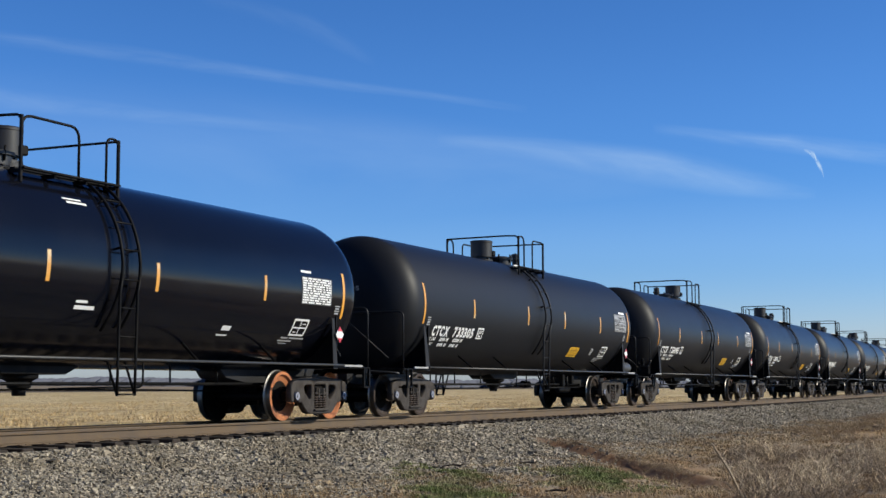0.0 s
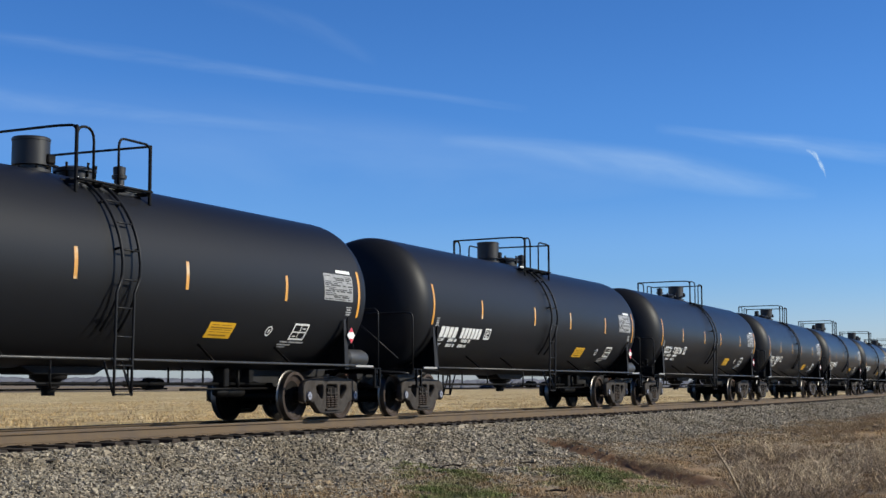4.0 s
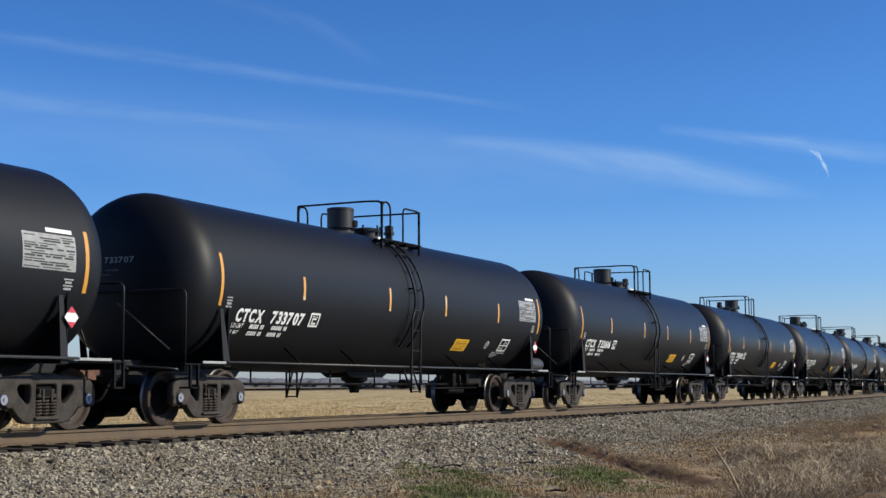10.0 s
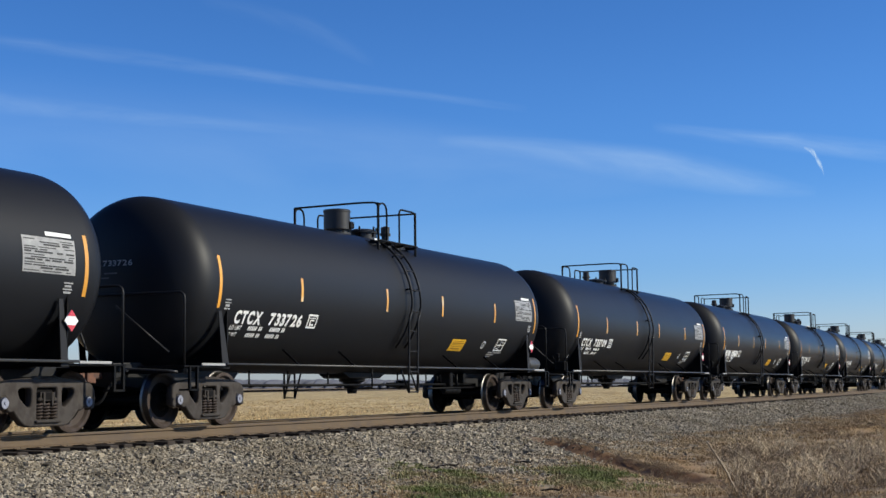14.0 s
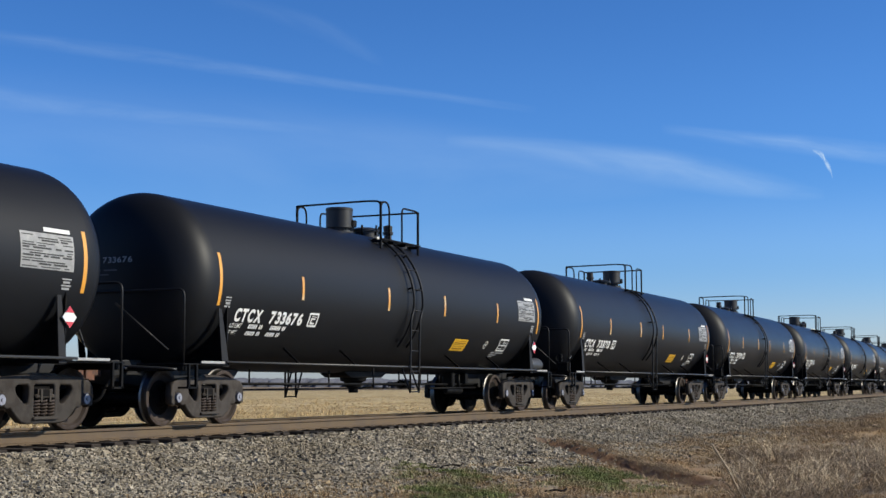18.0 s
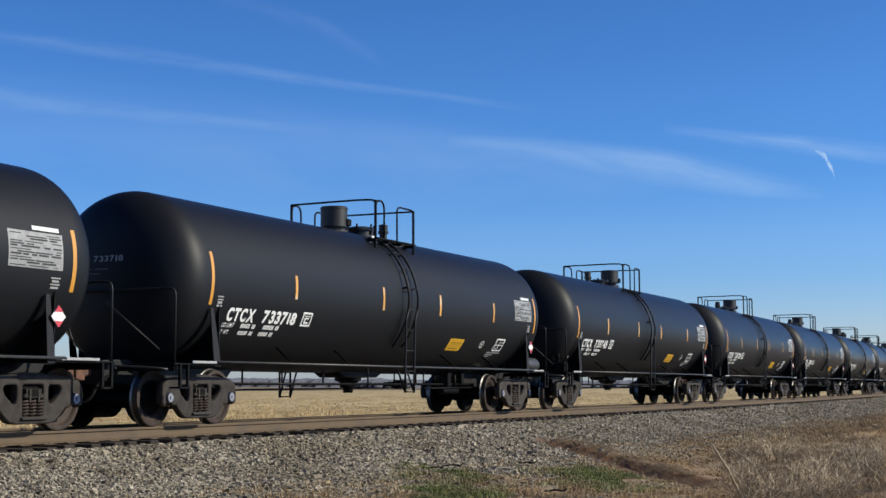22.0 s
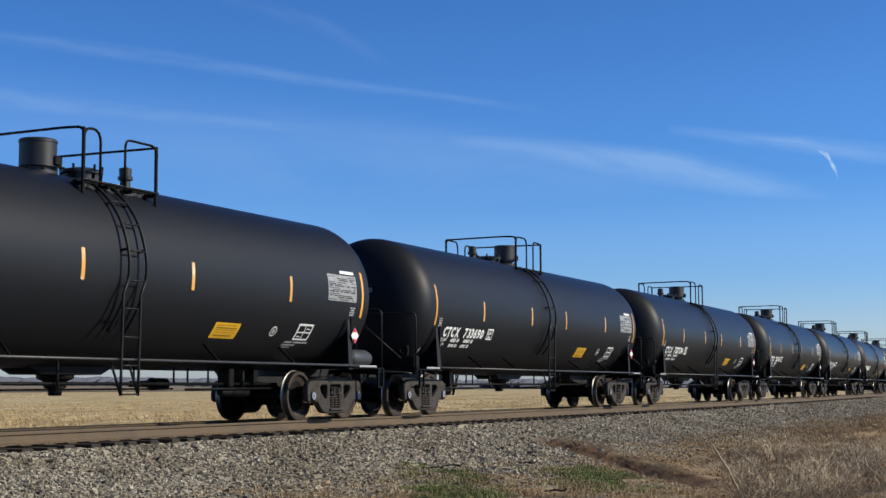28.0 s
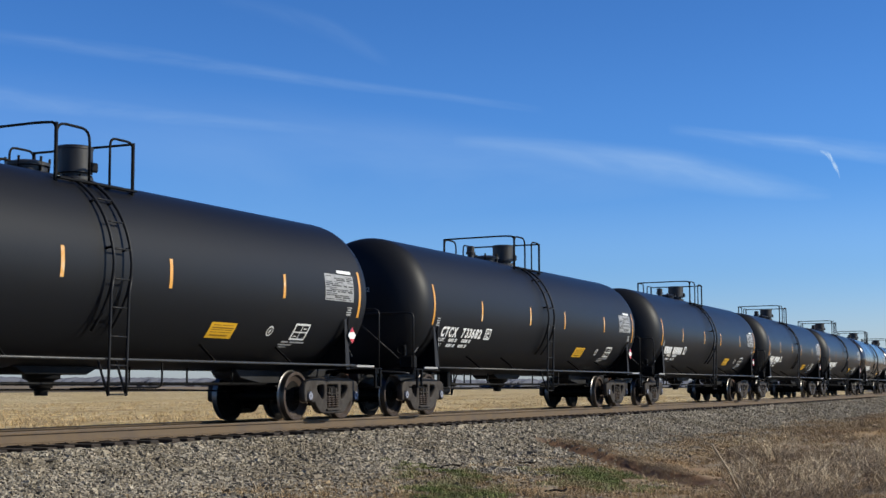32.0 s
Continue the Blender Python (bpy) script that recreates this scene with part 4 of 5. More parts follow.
        part("end_sill", box(s * 8.2 - 0.06, s * 8.2 + 0.06, -1.42, 1.42, 0.88, 0.97, 0.01), "black", car)
        bm = box(s * 8.5 if s > 0 else -8.86, 8.86 if s > 0 else -8.5, -0.07, 0.07, 0.80, 0.94, 0.02)
        box(s * 8.84 if s > 0 else -9.06, 9.06 if s > 0 else -8.84, -0.16, 0.10, 0.74, 1.0, bm=bm)
        box(s * 8.98 if s > 0 else -9.12, 9.12 if s > 0 else -8.98, 0.10 if s < 0 else -0.2, 0.2 if s < 0 else -0.1, 0.76, 0.98, bm=bm)
        part("coupler", bm, "rust", car, "rusty cast knuckle coupler")
        part("air_hose", tube(bent([(s * 8.5, -0.35, 0.80), (s * 8.75, -0.37, 0.72), (s * 8.9, -0.30, 0.40), (s * 9.03, -0.05, 0.36)], 0.2), 0.028, 7), "black", car)
        part("uncoupling_lever", tube(bent([(s * 8.4, -1.40, 0.90), (s * 8.5, -1.30, 0.92), (s * 8.7, -0.2, 0.98), (s * 8.9, 0.0, 0.9)], 0.1), 0.016, 6), "rail_pipe", car)
        part("diagonal_brace", tube([(s * 8.47, -0.25, 1.97), (s * 8.0, -0.95, 1.22)], 0.018, 6), "ladder", car)
    part("placard_holder", box(6.90, 7.08, -1.478, -1.465, 1.50, 1.70, 0.003), "black", car)
    me = plate([[(6.99 + 0.15 * math.sin(k * math.pi / 2), 1.60 + 0.15 * math.cos(k * math.pi / 2)) for k in range(4)]], 0.012)
    me.materials.append(M["white"])
    pl = part("placard", me, None, car, "red and white diamond placard")
    pl.location = (0, -1.49, 0)
    for tri in ([(6.90, 1.665), (6.99, 1.755), (7.08, 1.665)], [(6.90, 1.535), (7.08, 1.535), (6.99, 1.445)]):
        me = plate([tri], 0.004)
        me.materials.append(M["red"])
        part("placard_corner", me, None, pl, "red printed corner").location = (0, -0.010, 0)
    if style != "turned":
        part("brake_handwheel", lathe([(-8.212, 0.09), (-8.20, 0.10), (-8.188, 0.09), (-8.20, 0.08), (-8.212, 0.09)], "X", 18, (0, -1.12, 1.40)), "black", car)
        part("brake_gear", box(-8.16, -7.93, -1.36, -1.05, 1.0, 1.28, 0.03), "black", car)
        part("brake_stand", box(-8.12, -8.04, -1.16, -1.08, 1.2, 1.50, 0.01), "black", car)
        part("release_lever", tube([(-8.10, -1.30, 1.25), (-7.95, -1.38, 1.45)], 0.014, 6), "rail_pipe", car)
    if style == "turned":
        part("brake_handwheel", lathe([(8.21, 0.135), (8.22, 0.145), (8.23, 0.135), (8.22, 0.125), (8.21, 0.135)], "X", 20, (0, -0.75, 1.42)), "black", car)
        part("brake_housing", lathe([(7.16, 0.0), (7.18, 0.10), (7.26, 0.165), (7.36, 0.18), (7.86, 0.18), (7.98, 0.15), (8.05, 0.07), (8.06, 0.0)], "X", 20, (0, -1.20, 1.17)), "rail_pipe", car, "rounded grey brake cylinder on the deck")
    for s in (-1, 1):
        build_truck(car, s * TC / 2, style == "gloss")
    return car


M["dome"] = mat("grey_valve_paint", (0.0155, 0.0155, 0.017), 0.5, var=0.12, scale=4)
M["semi"] = mat("satin_grey_tank_paint", (0.020, 0.019, 0.020), 0.17, spec=0.7, var=0.08, scale=0.7, fine=30, bump=0.01)

# distance of each car behind the one numbered 0, in car lengths, with its number where it can be read
NUMBERS = {-4: "733305", -3: "733695", -2: "733696", 0: "733736", 1: "733737", 2: "733510", 3: "733707", 4: "733616", 5: "733613",
           6: "733726", 7: "733709", 9: "733676", 10: "733713", 11: "733730", 12: "733718", 13: "733745", 14: "733728", 15: "733691", 16: "733721",
           17: "733690", 18: "733734", 19: "733700", 20: "733682"}
TURNED = {-4, -2, -1, 3, 4, 6, 9, 12, 16}
FIRST, LAST = -5, 25


def place_cars():
    cars = {}
    plain, turned = {}, {}
    for n in range(FIRST, LAST + 1):
        style = "gloss" if n == -5 else "late" if n >= 24 else "turned" if n in TURNED else "plain"
        if style in plain:
            cars[n] = copy_thing(plain[style], pose(0, 0, 0))
        else:
            cars[n] = plain[style] = build_car(style)
    for n, car in cars.items():
        if n in NUMBERS:
            part("reporting_mark", wrap(lettering("CTCX", 0.86, 0.245, 0.045), -6.70, -26.9), "white", car, "bold white letters")
            part("car_number", wrap(lettering(NUMBERS[n], 1.12, 0.245, 0.045), -5.57, -26.8), "white", car, "bold white numerals")
            part("head_mark", on_head(lettering("CTCX", 0.40, 0.10), 0.72, 2.64), "faint", car)
            part("head_number", on_head(lettering(NUMBERS[n], 0.58, 0.10), 0.22, 2.64), "faint", car)
            part("head_stencil", on_head(bars([(0, 0.30, 0.07, 0.095), (0.36, 0.62, 0.07, 0.095), (0.04, 0.46, 0, 0.02)]), 0.55, 2.44), "dim", car)["kind"] = "stuff"
        elif n != -5:
            part("reporting_mark", wrap(bars([(k * 0.235, k * 0.235 + 0.19, 0, 0.25) for k in range(4)]), -6.73, -27.3), "white", car)["kind"] = "stuff"
            part("car_number", wrap(bars([(k * 0.197, k * 0.197 + 0.155, 0, 0.25) for k in range(6)]), -5.60, -27.2), "white", car)["kind"] = "stuff"
    return cars


cars = place_cars()
clouds = [ribbon_cloud(*c) for c in CLOUDS]

# ---- ballast, ties, plants ----


def scatter_mesh(name, protos, places, material, label, category):
    """Many small pieces joined in one mesh. protos: (verts, faces); places: rows of x, y, z, size, turn, lean, kind."""
    vs, fs, n = [], [], 0
    for x, y, z, s, a, b, k in places:
        v, f = protos[int(k) % len(protos)]
        ca, sa, cb, sb = math.cos(a), math.sin(a), math.cos(b), math.sin(b)
        m = np.array(((ca, -sa * cb, sa * sb), (sa, ca * cb, -ca * sb), (0, sb, cb)))
        vs.append(v @ m.T * s + (x, y + bend(x), z))
        fs.append(f + n)
        n += len(v)
    me = bpy.data.meshes.new(name)
    v = np.concatenate(vs)
    f = np.concatenate(fs)
    me.vertices.add(len(v))
    me.vertices.foreach_set("co", v.ravel())
    me.loops.add(f.size)
    me.loops.foreach_set("vertex_index", f.ravel())
    me.polygons.add(len(f))
    me.polygons.foreach_set("loop_start", np.arange(len(f)) * f.shape[1])
    me.update(calc_edges=True)
    me.shade_flat()
    me.materials.append(M[material])
    return tagged(new(name, me), label, category, kind="stuff")


def stones():
    rng = np.random.default_rng(3)
    protos = []
    rough_cube = np.array([(x, y, z) for z in (-0.62, 0.62) for y in (-0.62, 0.62) for x in (-0.62, 0.62)])
    sides = np.array([(0, 2, 3), (0, 3, 1), (4, 5, 7), (4, 7, 6), (0, 1, 5), (0, 5, 4), (2, 6, 7), (2, 7, 3), (0, 4, 6), (0, 6, 2), (1, 3, 7), (1, 7, 5)])
    base = np.array([(0, 0, 1), (0.9, 0, 0.3), (0.28, 0.85, 0.3), (-0.73, 0.53, 0.3), (-0.73, -0.53, 0.3), (0.28, -0.85, 0.3), (0.73, 0.53, -0.4), (-0.28, 0.85, -0.4), (-0.9, 0, -0.4), (-0.28, -0.85, -0.4), (0.73, -0.53, -0.4), (0, 0, -0.9)])
    faces = np.array([(0, 1, 2), (0, 2, 3), (0, 3, 4), (0, 4, 5), (0, 5, 1), (1, 6, 2), (2, 7, 3), (3, 8, 4), (4, 9, 5), (5, 10, 1), (6, 7, 2), (7, 8, 3), (8, 9, 4), (9, 10, 5), (10, 6, 1), (11, 7, 6), (11, 8, 7), (11, 9, 8), (11, 10, 9), (11, 6, 10)])
    for k in range(10):
        if k > 2:
            protos.append((rough_cube * rng.uniform(0.55, 1.4, (8, 3)) * rng.uniform((0.8, 0.6, 0.55), (1.4, 1.1, 1.0)), sides))
            continue
        protos.append((base * rng.uniform(0.55, 1.25, (12, 1)) * rng.uniform((0.8, 0.6, 0.5), (1.35, 1.1, 0.95)), faces))
    places = []
    for x0, x1, density, size in ((9, 20, 950, 0.0185), (20, 32, 720, 0.0205), (32, 55, 430, 0.0185), (55, 115, 130, 0.026)):
        area = (x1 - x0) * 5.5
        n = int(area * density * 1.12)
        xs, ys = rng.uniform(x0, x1, n), rng.uniform(-7.0, -0.85, n)
        sz = size * rng.lognormal(0, 0.36, n)
        for x, y, s in zip(xs, ys, sz):
            edge = -4.3 + 0.5 * noise.noise((x * 0.35, 0.0, 2.0)) + 0.5 * noise.noise((x * 1.6, y * 1.5, 7.0))
            if y < edge and rng.random() < min(0.985, (edge - y) * 0.42 + 0.12):
                continue
            if -0.05 < y - 0.81 * x + 28.02 < 0.6 and 24.0 < x < 30.5 and rng.random() < 0.93:
                continue
            places.append((x, y, ground_height(x, y) + s * (0.35 if y < -1.4 else 0.0), s, rng.uniform(0, 6.28), rng.uniform(-0.7, 0.7), rng.integers(10)))
    scatter_mesh("ballast", protos, places, "stone", "loose grey crushed stone along the track", "ballast")
    # clods and litter on the bank
    lumps = [(v * (1.0, 1.0, 0.8), f) for v, f in protos]
    rows = []
    for _ in range(30000):
        x, y = 14 + 46 * rng.random() ** 1.5, rng.uniform(-13.0, -4.2)
        if noise.noise((x * 0.5, y * 1.2, 21.0)) + 0.6 * noise.noise((x * 2.0, y * 2.6, 8.0)) + 0.12 * (y + 6) < -0.05 or (-0.05 < y - 0.81 * x + 28.02 < 0.6 and 23.5 < x < 30.5):
            continue
        s = 0.024 * rng.lognormal(0, 0.32) * (1.0 if x < 30 else 1.4)
        rows.append((x, y, ground_height(x, y) + s * 0.15, s, rng.uniform(0, 6.28), rng.uniform(-0.4, 0.4), rng.integers(10)))
    scatter_mesh("soil_clods", lumps, rows, "clod", "loose dry soil clods and litter on the bank", "soil")


def blades(rng, count, tall, spread, width):
    """One tuft of thin bent blades, as quads in pairs."""
    v, f = [], []
    for k in range(count):
        a, lean = rng.uniform(0, 6.28), rng.uniform(0.3, 1.6)
        x, y = rng.normal(0, spread, 2)
        h = tall * rng.uniform(0.5, 1.2)
        dx, dy = math.cos(a) * lean * h, math.sin(a) * lean * h
        px, py = -math.sin(a) * width, math.cos(a) * width
        i = len(v)
        v += [(x - px, y - py, -0.02), (x + px, y + py, -0.02), (x + dx * 0.4 + px * 0.7, y + dy * 0.4 + py * 0.7, h * 0.6), (x + dx * 0.4 - px * 0.7, y + dy * 0.4 - py * 0.7, h * 0.6), (x + dx + px * 0.15, y + dy + py * 0.15, h), (x + dx - px * 0.15, y + dy - py * 0.15, h)]
        f += [(i, i + 1, i + 2, i + 3), (i + 3, i + 2, i + 4, i + 5)]
    return np.array(v), np.array(f)


def grass():
    rng = np.random.default_rng(8)
    green, dry = [], []
    tufts = [blades(rng, 12, 0.062, 0.06, 0.0065) for _ in range(6)]
    low_tufts = [blades(rng, 9, 0.055, 0.07, 0.0055) for _ in range(6)]
    for _ in range(46000):
        x, y = 14 + 46 * rng.random() ** 1.7, rng.uniform(-13.5, -3.9)
        if -0.05 < y - 0.81 * x + 28.02 < 0.6 and 23.5 < x < 30.5:
            continue
        edge = -4.6 + 0.8 * noise.noise((x * 0.35, 0.0, 2.0))
        if y > edge and rng.random() < 0.93:
            continue
        g = noise.noise((x * 0.6, y * 0.9, 11.0)) + 0.5 * noise.noise((x * 2.3, y * 2.3, 3.0))
        s = rng.uniform(0.5, 1.2) * (1.0 if x < 35 else 1.4)
        row = (x, y, ground_height(x, y), s, rng.uniform(0, 6.28), 0.0, rng.integers(6))
        patch = math.exp(-((x - 19.4) / 2.0) ** 2 - ((y + 5.2 + (20.9 - x) * 0.46) / 0.4) ** 2) + math.exp(-((x - 23.0) / 1.4) ** 2 - ((y + 6.5 + (24 - x) * 0.35) / 0.45) ** 2)
        if patch + g * 0.45 > 0.55:
            green.append(row)
        elif noise.noise((x * 0.9, y * 2.0, 31.0)) + 0.7 * noise.noise((x * 3.0, y * 4.5, 13.0)) > rng.uniform(-0.15, 0.25):
            dry.append(row)
    for _ in range(15000):
        k = rng.random() < 0.66
        x = 22.0 - 4.8 * rng.random() ** 1.3 if k else rng.normal(23.1, 0.9)
        y = rng.normal(-5.2 - (20.9 - x) * 0.46, 0.34) if k else rng.normal(-6.5 - (24 - x) * 0.35, 0.42)
        if noise.noise((x * 0.9, y * 1.4, 9.0)) + 0.7 * noise.noise((x * 2.6, y * 3.0, 3.0)) > 0.08:
            green.append((x, y, ground_height(x, y), rng.uniform(0.5, 1.15), rng.uniform(0, 6.28), 0.0, rng.integers(6)))
    scatter_mesh("green_grass", tufts, green, "blade", "patches of short green grass on the bank", "grass")
    scatter_mesh("dry_grass", low_tufts, dry, "straw", "short dry brown grass on the bank", "grass")


def twig_bush(rng, tall, n):
    """Bare arching stems with side twigs, as thin three-sided prisms."""
    v, f = [], []

    def stick(p, q, w0, w1):
        p, q = np.array(p), np.array(q)
        d = q - p
        s = np.cross(d, (0.3, 0.5, 0.81))
        s /= np.linalg.norm(s) + 1e-9
        t = np.cross(d, s)
        t /= np.linalg.norm(t) + 1e-9
        i = len(v)
        for c, w in ((p, w0), (q, w1)):
            for k in range(3):
                a = k * 2.094
                v.append(c + w * (math.cos(a) * s + math.sin(a) * t))
        for k in range(3):
            f.append((i + k, i + (k + 1) % 3, i + 3 + (k + 1) % 3, i + 3 + k))
    for k in range(n):
        a, lean = rng.uniform(0, 6.28), rng.uniform(0.1, 0.75)
        p = np.array((rng.normal(0, 0.12), rng.normal(0, 0.12), -0.03))
        h = tall * rng.uniform(0.5, 1.1)
        steps = 4
        d = np.array((math.cos(a) * lean, math.sin(a) * lean, 1.0))
        for j in range(steps):
            q = p + d * h / steps + rng.normal(0, 0.02, 3)
            stick(p, q, 0.0085 * (1 - j / 5), 0.0085 * (1 - (j + 1) / 5))
            if j:
                for _ in range(2):
                    e = q + np.array((*rng.normal(0, 0.09, 2), rng.uniform(0.03, 0.16))) * tall
                    stick(q, e, 0.0042, 0.002)
            d = d + np.array((math.cos(a) * 0.12, math.sin(a) * 0.12, -0.12))
            p = q
    return np.array(v), np.array(f)


def brush():
    rng = np.random.default_rng(21)
    protos = [twig_bush(rng, 0.62, 20) for _ in range(6)]
    label = "low bare twiggy bush on the dry bank"
    me_list = []
    for k, (v, f) in enumerate(protos):
        me = bpy.data.meshes.new("bush")
        me.from_pydata(v.tolist(), [], f.tolist())
        me.materials.append(M["twig"])
        me_list.append(me)
    n = 0
    while n < 80:
        x, y = rng.uniform(20.0, 34), rng.uniform(-12.6, -7.0)
        if y > -9.6 + (x - 20.3) * 0.24 - 0.3 or noise.noise((x * 0.55, y * 0.9, 17.0)) < rng.uniform(-0.35, 0.1):
            continue
        ob = new("bush", me_list[n % 6])
        ob.matrix_world = pose(x, y + bend(x), ground_height(x, y), 0, 0, rng.uniform(0, 360)) @ Matrix.Scale(rng.uniform(0.45, 1.0), 4)
        tagged(ob, label, "bush", "bushes on the bank")
        n += 1
    weeds = [twig_bush(rng, 0.22, 10) for _ in range(5)]
    rows = []
    for _ in range(190):
        t = rng.random()
        x, y = float(np.interp(t, (0, 0.35, 1), (30.2, 28.6, 24.2))) + rng.normal(0, 0.2), float(np.interp(t, (0, 0.35, 1), (-3.6, -5.1, -8.1))) + rng.normal(0, 0.07 + 0.06 * t)
        rows.append((x, y, ground_height(x, y), rng.uniform(0.25, 0.6), rng.uniform(0, 6.28), 0, rng.integers(5)))
    for _ in range(1700):
        x, y = 29 + 46 * rng.random() ** 0.8, rng.uniform(-10.5, -4.9)
        if noise.noise((x * 0.2, y * 0.5, 5.0)) > 0.0:
            rows.append((x, y, ground_height(x, y), rng.uniform(0.4, 0.9), rng.uniform(0, 6.28), 0, rng.integers(5)))
    scatter_mesh("dead_weeds", weeds, rows, "red_weed", "reddish dead weeds on the dry bank", "weeds")
    for line, r in (([(21.0, -9.80, -1.02), (20.95, -9.62, -0.62), (20.75, -9.42, -0.22)], 0.014), ([(23.2, -9.66, -0.98), (23.2, -9.45, -0.62), (23.1, -9.15, -0.38)], 0.009), ([(24.6, -10.9, -1.0), (24.6, -10.85, -0.7), (24.5, -10.78, -0.35)], 0.008)):
        line = [(x, y + bend(x), z) for x, y, z in line]
        stem = tube(line, r, 6)
        p, q = Vector(line[1]), Vector(line[2])
        for k, t in enumerate((0.2, 0.5, 0.75)):
            b = p.lerp(q, t)
            tube([b, b + Vector((0.02, (-1) ** k * 0.06, 0.10))], r * 0.4, 5, stem)
        me = bpy.data.meshes.new("dead_branch")
        stem.to_mesh(me)
        stem.free()
        me.materials.append(M["twig"])
        tagged(new("dead_branch", me), "pale dead branch leaning out of the bank", "branch", "dead branches on the bank")
    # extra dark stems, added in place of the shadow below the bushes
    rows = []
    for _ in range(750):
        x, y = rng.uniform(20.0, 34), rng.uniform(-12.6, -7.0)
        if y > -9.6 + (x - 20.3) * 0.24 - 0.2 or noise.noise((x * 0.55, y * 0.9, 17.0)) < -0.15:
            continue
        rows.append((x, y, ground_height(x, y), rng.uniform(0.5, 1.3), rng.uniform(0, 6.28), 0, rng.integers(5)))
    scatter_mesh("dark_undergrowth", weeds, rows, "dark_stem", "added dark stems standing for the shade under the bushes", "weeds")


STICKS = ((21.75, -4.51, -80), (22.43, -4.56, -60), (19.98, -7.3, -85), (24.6, -5.05, -70))


def sticks():
    """Short dark sticks lying on the bank."""
    for x, y, a in STICKS:
        z = ground_height(x, y) + 0.02
        y += bend(x)
        c, s = math.cos(radians(a)), math.sin(radians(a))
        bm = tube([(x - 0.16 * c, y - 0.16 * s, z), (x, y, z + 0.025), (x + 0.12 * c, y + 0.12 * s, z + 0.01), (x + 0.17 * c, y + 0.17 * s, z + 0.05)], 0.016, 6)
        me = bpy.data.meshes.new("stick")
        bm.to_mesh(me)
        bm.free()
        me.materials.append(M["tie"])
        tagged(new("stick", me), "short dark stick lying on the dry bank", "stick", "sticks on the bank")


def stubble():
    """Cut stalks in rows and loose straw between them, thinner with distance."""
    rng = np.random.default_rng(5)
    tufts = [blades(rng, 6, 0.13, 0.13, 0.013) for _ in range(6)]
    rows = []
    for _ in range(34000):
        y = 5.2 + 85 * rng.uniform(0, 1) ** 2.0
        x = (y + 14.9) * math.tan(radians(rng.uniform(45, 77)))
        if noise.noise((x * 0.03, y * 0.25, 6.0)) + 0.6 * noise.noise((x * 0.25, y * 0.6, 2.0)) < -0.12:
            continue
        if rng.random() < 0.6:
            y = round(y / 0.76) * 0.76 + rng.normal(0, 0.08)
        rows.append((x, y, ground_height(x, y), rng.uniform(0.5, 1.35), rng.uniform(0, 6.28), rng.uniform(-0.5, 0.5), rng.integers(6)))
    scatter_mesh("field_stubble", tufts, rows, "stubble", "pale cut stalks in rows across the field", "stubble")


stones()
grass()
brush()
sticks()
stubble()

# far line of woods and farm land
def far_line():
    bm = bmesh.new()
    rnd = random.Random(4)
    for k in range(420):
        a = radians(38 + k * 0.13)
        d = 1900 + rnd.uniform(-60, 60)
        h = rnd.uniform(9.0, 11.0) + 4.0 * noise.noise((k * 0.05, 0, 0)) + 1.5 * noise.noise((k * 0.21, 0, 5.0))
        c = Vector((math.sin(a) * d, math.cos(a) * d, ground_height(math.sin(a) * d, math.cos(a) * d)))
        r = bmesh.ops.create_icosphere(bm, subdivisions=2, radius=1.0)
        for v in r["verts"]:
            v.co = Vector((v.co.x * 34 * rnd.uniform(0.8, 1.2), v.co.y * 4, v.co.z * max(1.0, h))) + c
    me = bpy.data.meshes.new("far_woods")
    bm.to_mesh(me)
    bm.free()
    me.shade_smooth()
    me.materials.append(M["wood"])
    tagged(new("far_woods", me), "low line of woods at the horizon, haze put into its colour", "woods", kind="stuff")


# bluish base colour with the distance haze painted in
M["wood"] = mat("hazed_far_woods", (0.10, 0.105, 0.13), 0.95, var=0.2, scale=0.02, fine=0.3, bump=0.0)
far_line()


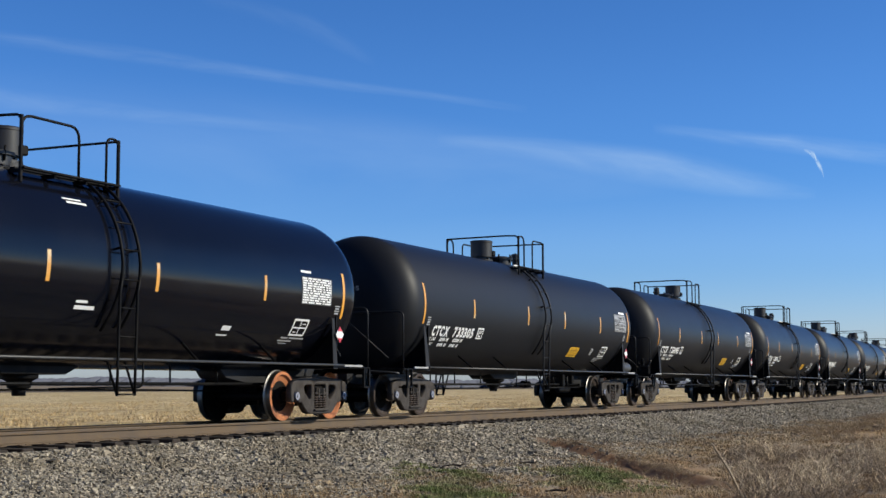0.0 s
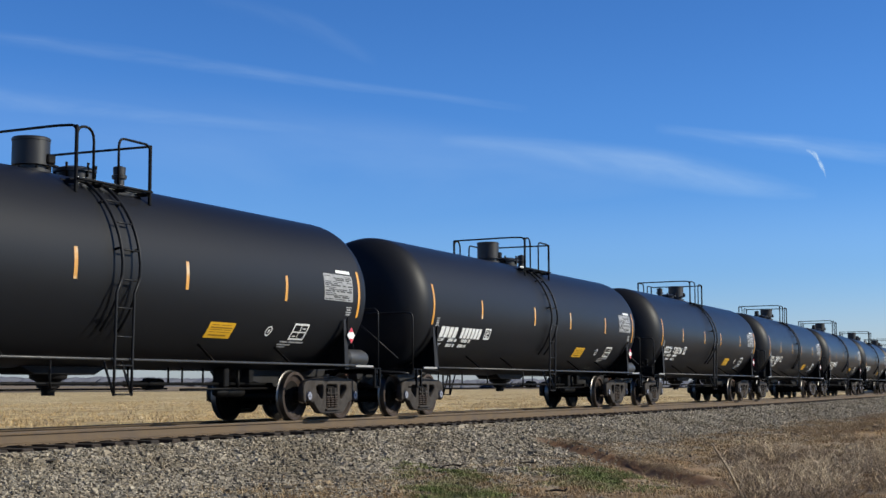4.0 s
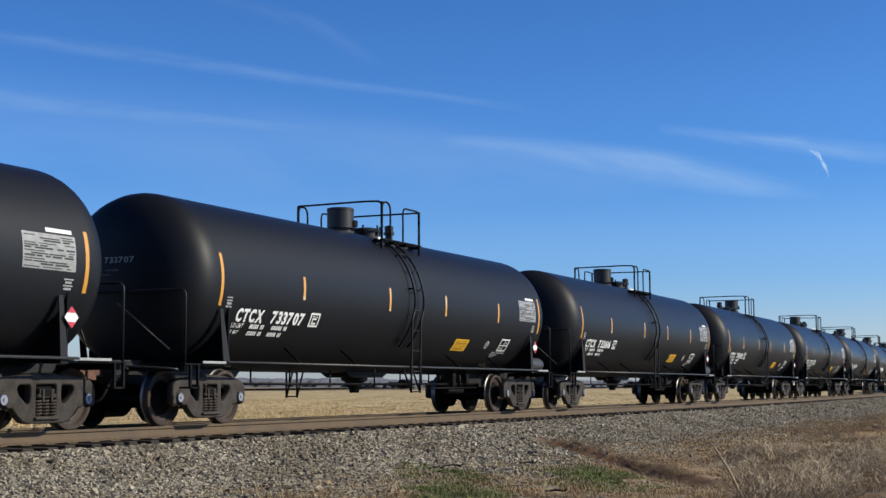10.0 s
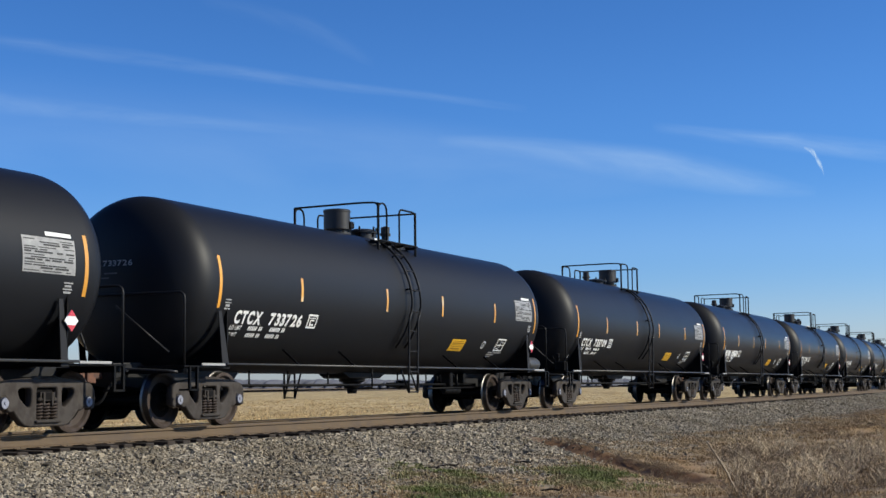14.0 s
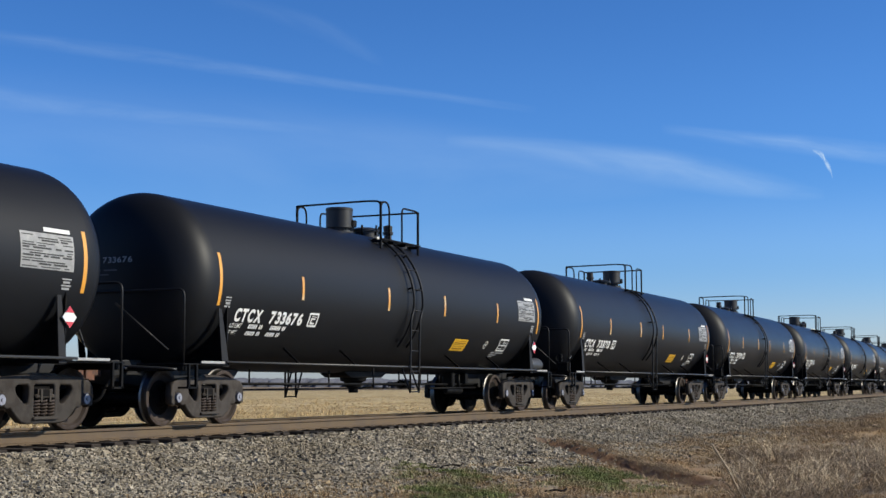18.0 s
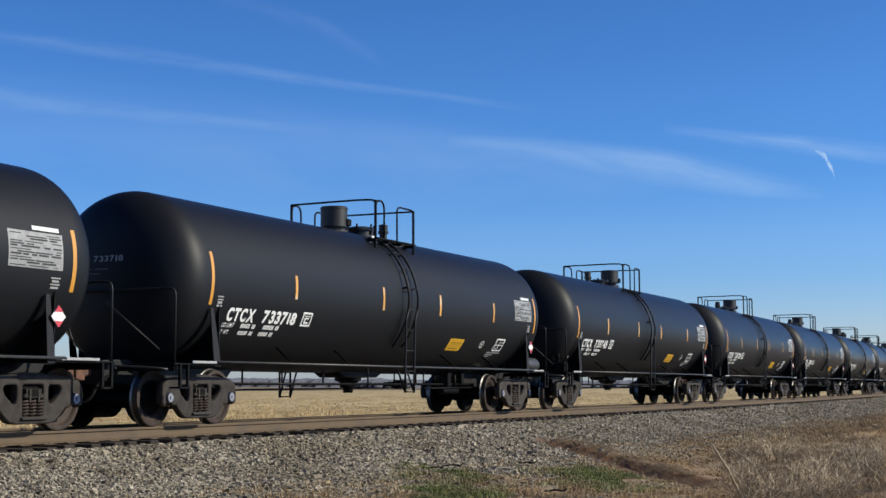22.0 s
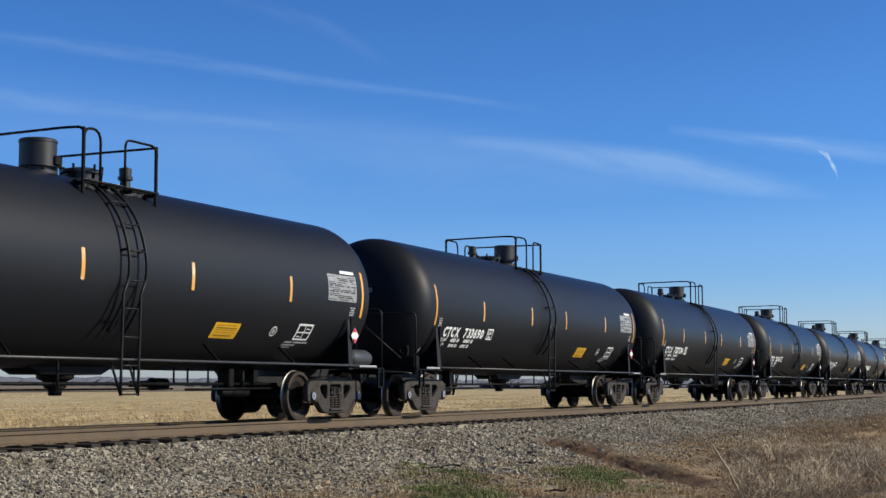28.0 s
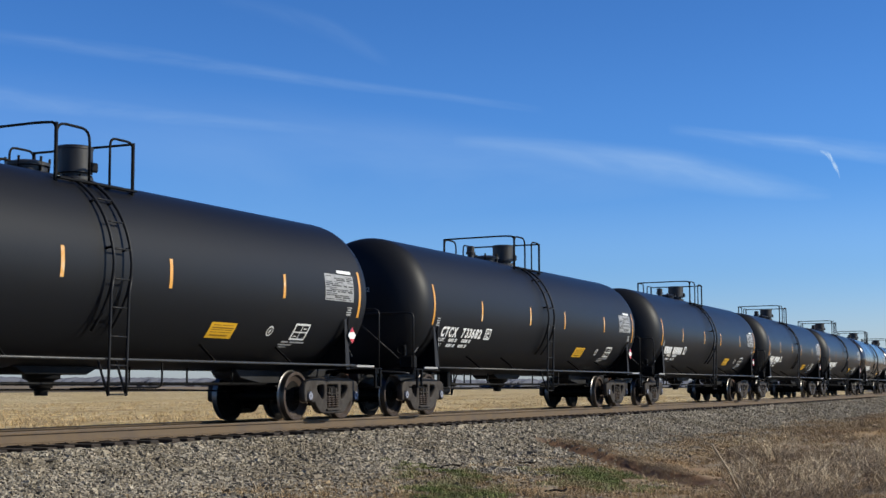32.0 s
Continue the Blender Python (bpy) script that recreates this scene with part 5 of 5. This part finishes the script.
def ties():
    bm = box(-0.11, 0.11, -1.30, 1.30, -0.36, -0.185, 0.012)
    me = bpy.data.meshes.new("tie")
    bm.to_mesh(me)
    bm.free()
    me.materials.append(M["tie"])
    pb = box(-0.10, 0.10, -0.17, 0.17, -0.186, -0.174, 0.003)
    for x in (-0.07, 0.07):
        for y in (-0.10, 0.10):
            box(x - 0.012, x + 0.012, y - 0.012, y + 0.012, -0.176, -0.164, bm=pb)
    pm = bpy.data.meshes.new("tie_plate")
    pb.to_mesh(pm)
    pb.free()
    pm.materials.append(M["rail"])
    rnd = random.Random(9)
    for k in range(210):
        x = 8.0 + k * 0.50
        ob = new("tie", me)
        ob.parent = track
        ob.matrix_basis = pose(x + rnd.uniform(-0.05, 0.05), bend(x) + rnd.uniform(-0.07, 0.07), rnd.uniform(-0.02, 0.003), rnd.uniform(-0.4, 0.4), 0, heading(x) + rnd.uniform(-2, 2))
        for y in (-0.755, 0.755):
            p = new("tie_plate", pm)
            p.parent = track
            p.matrix_basis = pose(x, y + bend(x), 0, 0, 0, heading(x))


ties()

# ---- what moves ----
TRAVEL_T = (0.0, 1.0, 2.0, 3.5, 6.0, 7.0, 7.5, 8.0, 8.5, 9.0, 10.0, 11.0, 12.0, 13.0, 15.5, 17.5, 19.0, 20.0, 23.0, 26.5, 28.0, 30.5, 32.0)
TRAVEL_S = (-80.71, -67.22, -53.76, -33.66, 0.01, 13.47, 20.13, 26.68, 33.34, 40.04, 53.58, 67.14, 80.59, 94.10, 128.08, 155.26, 175.64, 189.26, 230.13, 277.76, 298.22, 332.21, 352.56)
START = 26.62


def travel(t):
    """How far the train has gone, by a smooth curve through the known stations."""
    ts, ss = np.array(TRAVEL_T), np.array(TRAVEL_S)
    v = np.gradient(ss, ts)
    i = min(max(int(np.searchsorted(ts, t) - 1), 0), len(ts) - 2)
    h = ts[i + 1] - ts[i]
    u = (t - ts[i]) / h
    return float((2 * u ** 3 - 3 * u * u + 1) * ss[i] + (u ** 3 - 2 * u * u + u) * h * v[i] + (3 * u * u - 2 * u ** 3) * ss[i + 1] + (u ** 3 - u * u) * h * v[i + 1])


def motions():
    turns = [(k / FPS, travel(k / FPS) / WR) for k in range(0, 32 * FPS + 1)]
    for n, car in cars.items():
        xs = [(t, START + n * CAR - travel(t)) for t in np.arange(0, 32.5, 1.0)]
        walk(car, [(t, pose(x, BEND * x * x, 0, 0, 0, math.degrees(math.atan(2 * BEND * x)))) for t, x in xs])
        for w in car.children_recursive:
            if w.name.startswith("wheelset"):
                walk(w, [(t, pose(w.location.x, 0, WR, 0, -math.degrees(a), 0)) for t, a in turns])
    for c in clouds:
        a = radians(YAW)
        drift = Vector((math.cos(a), -math.sin(a), -0.06)) * 46.0
        walk(c, [(0.0, pose(*(drift * -0.5))), (32.0, pose(*(drift * 0.5)))])


motions()
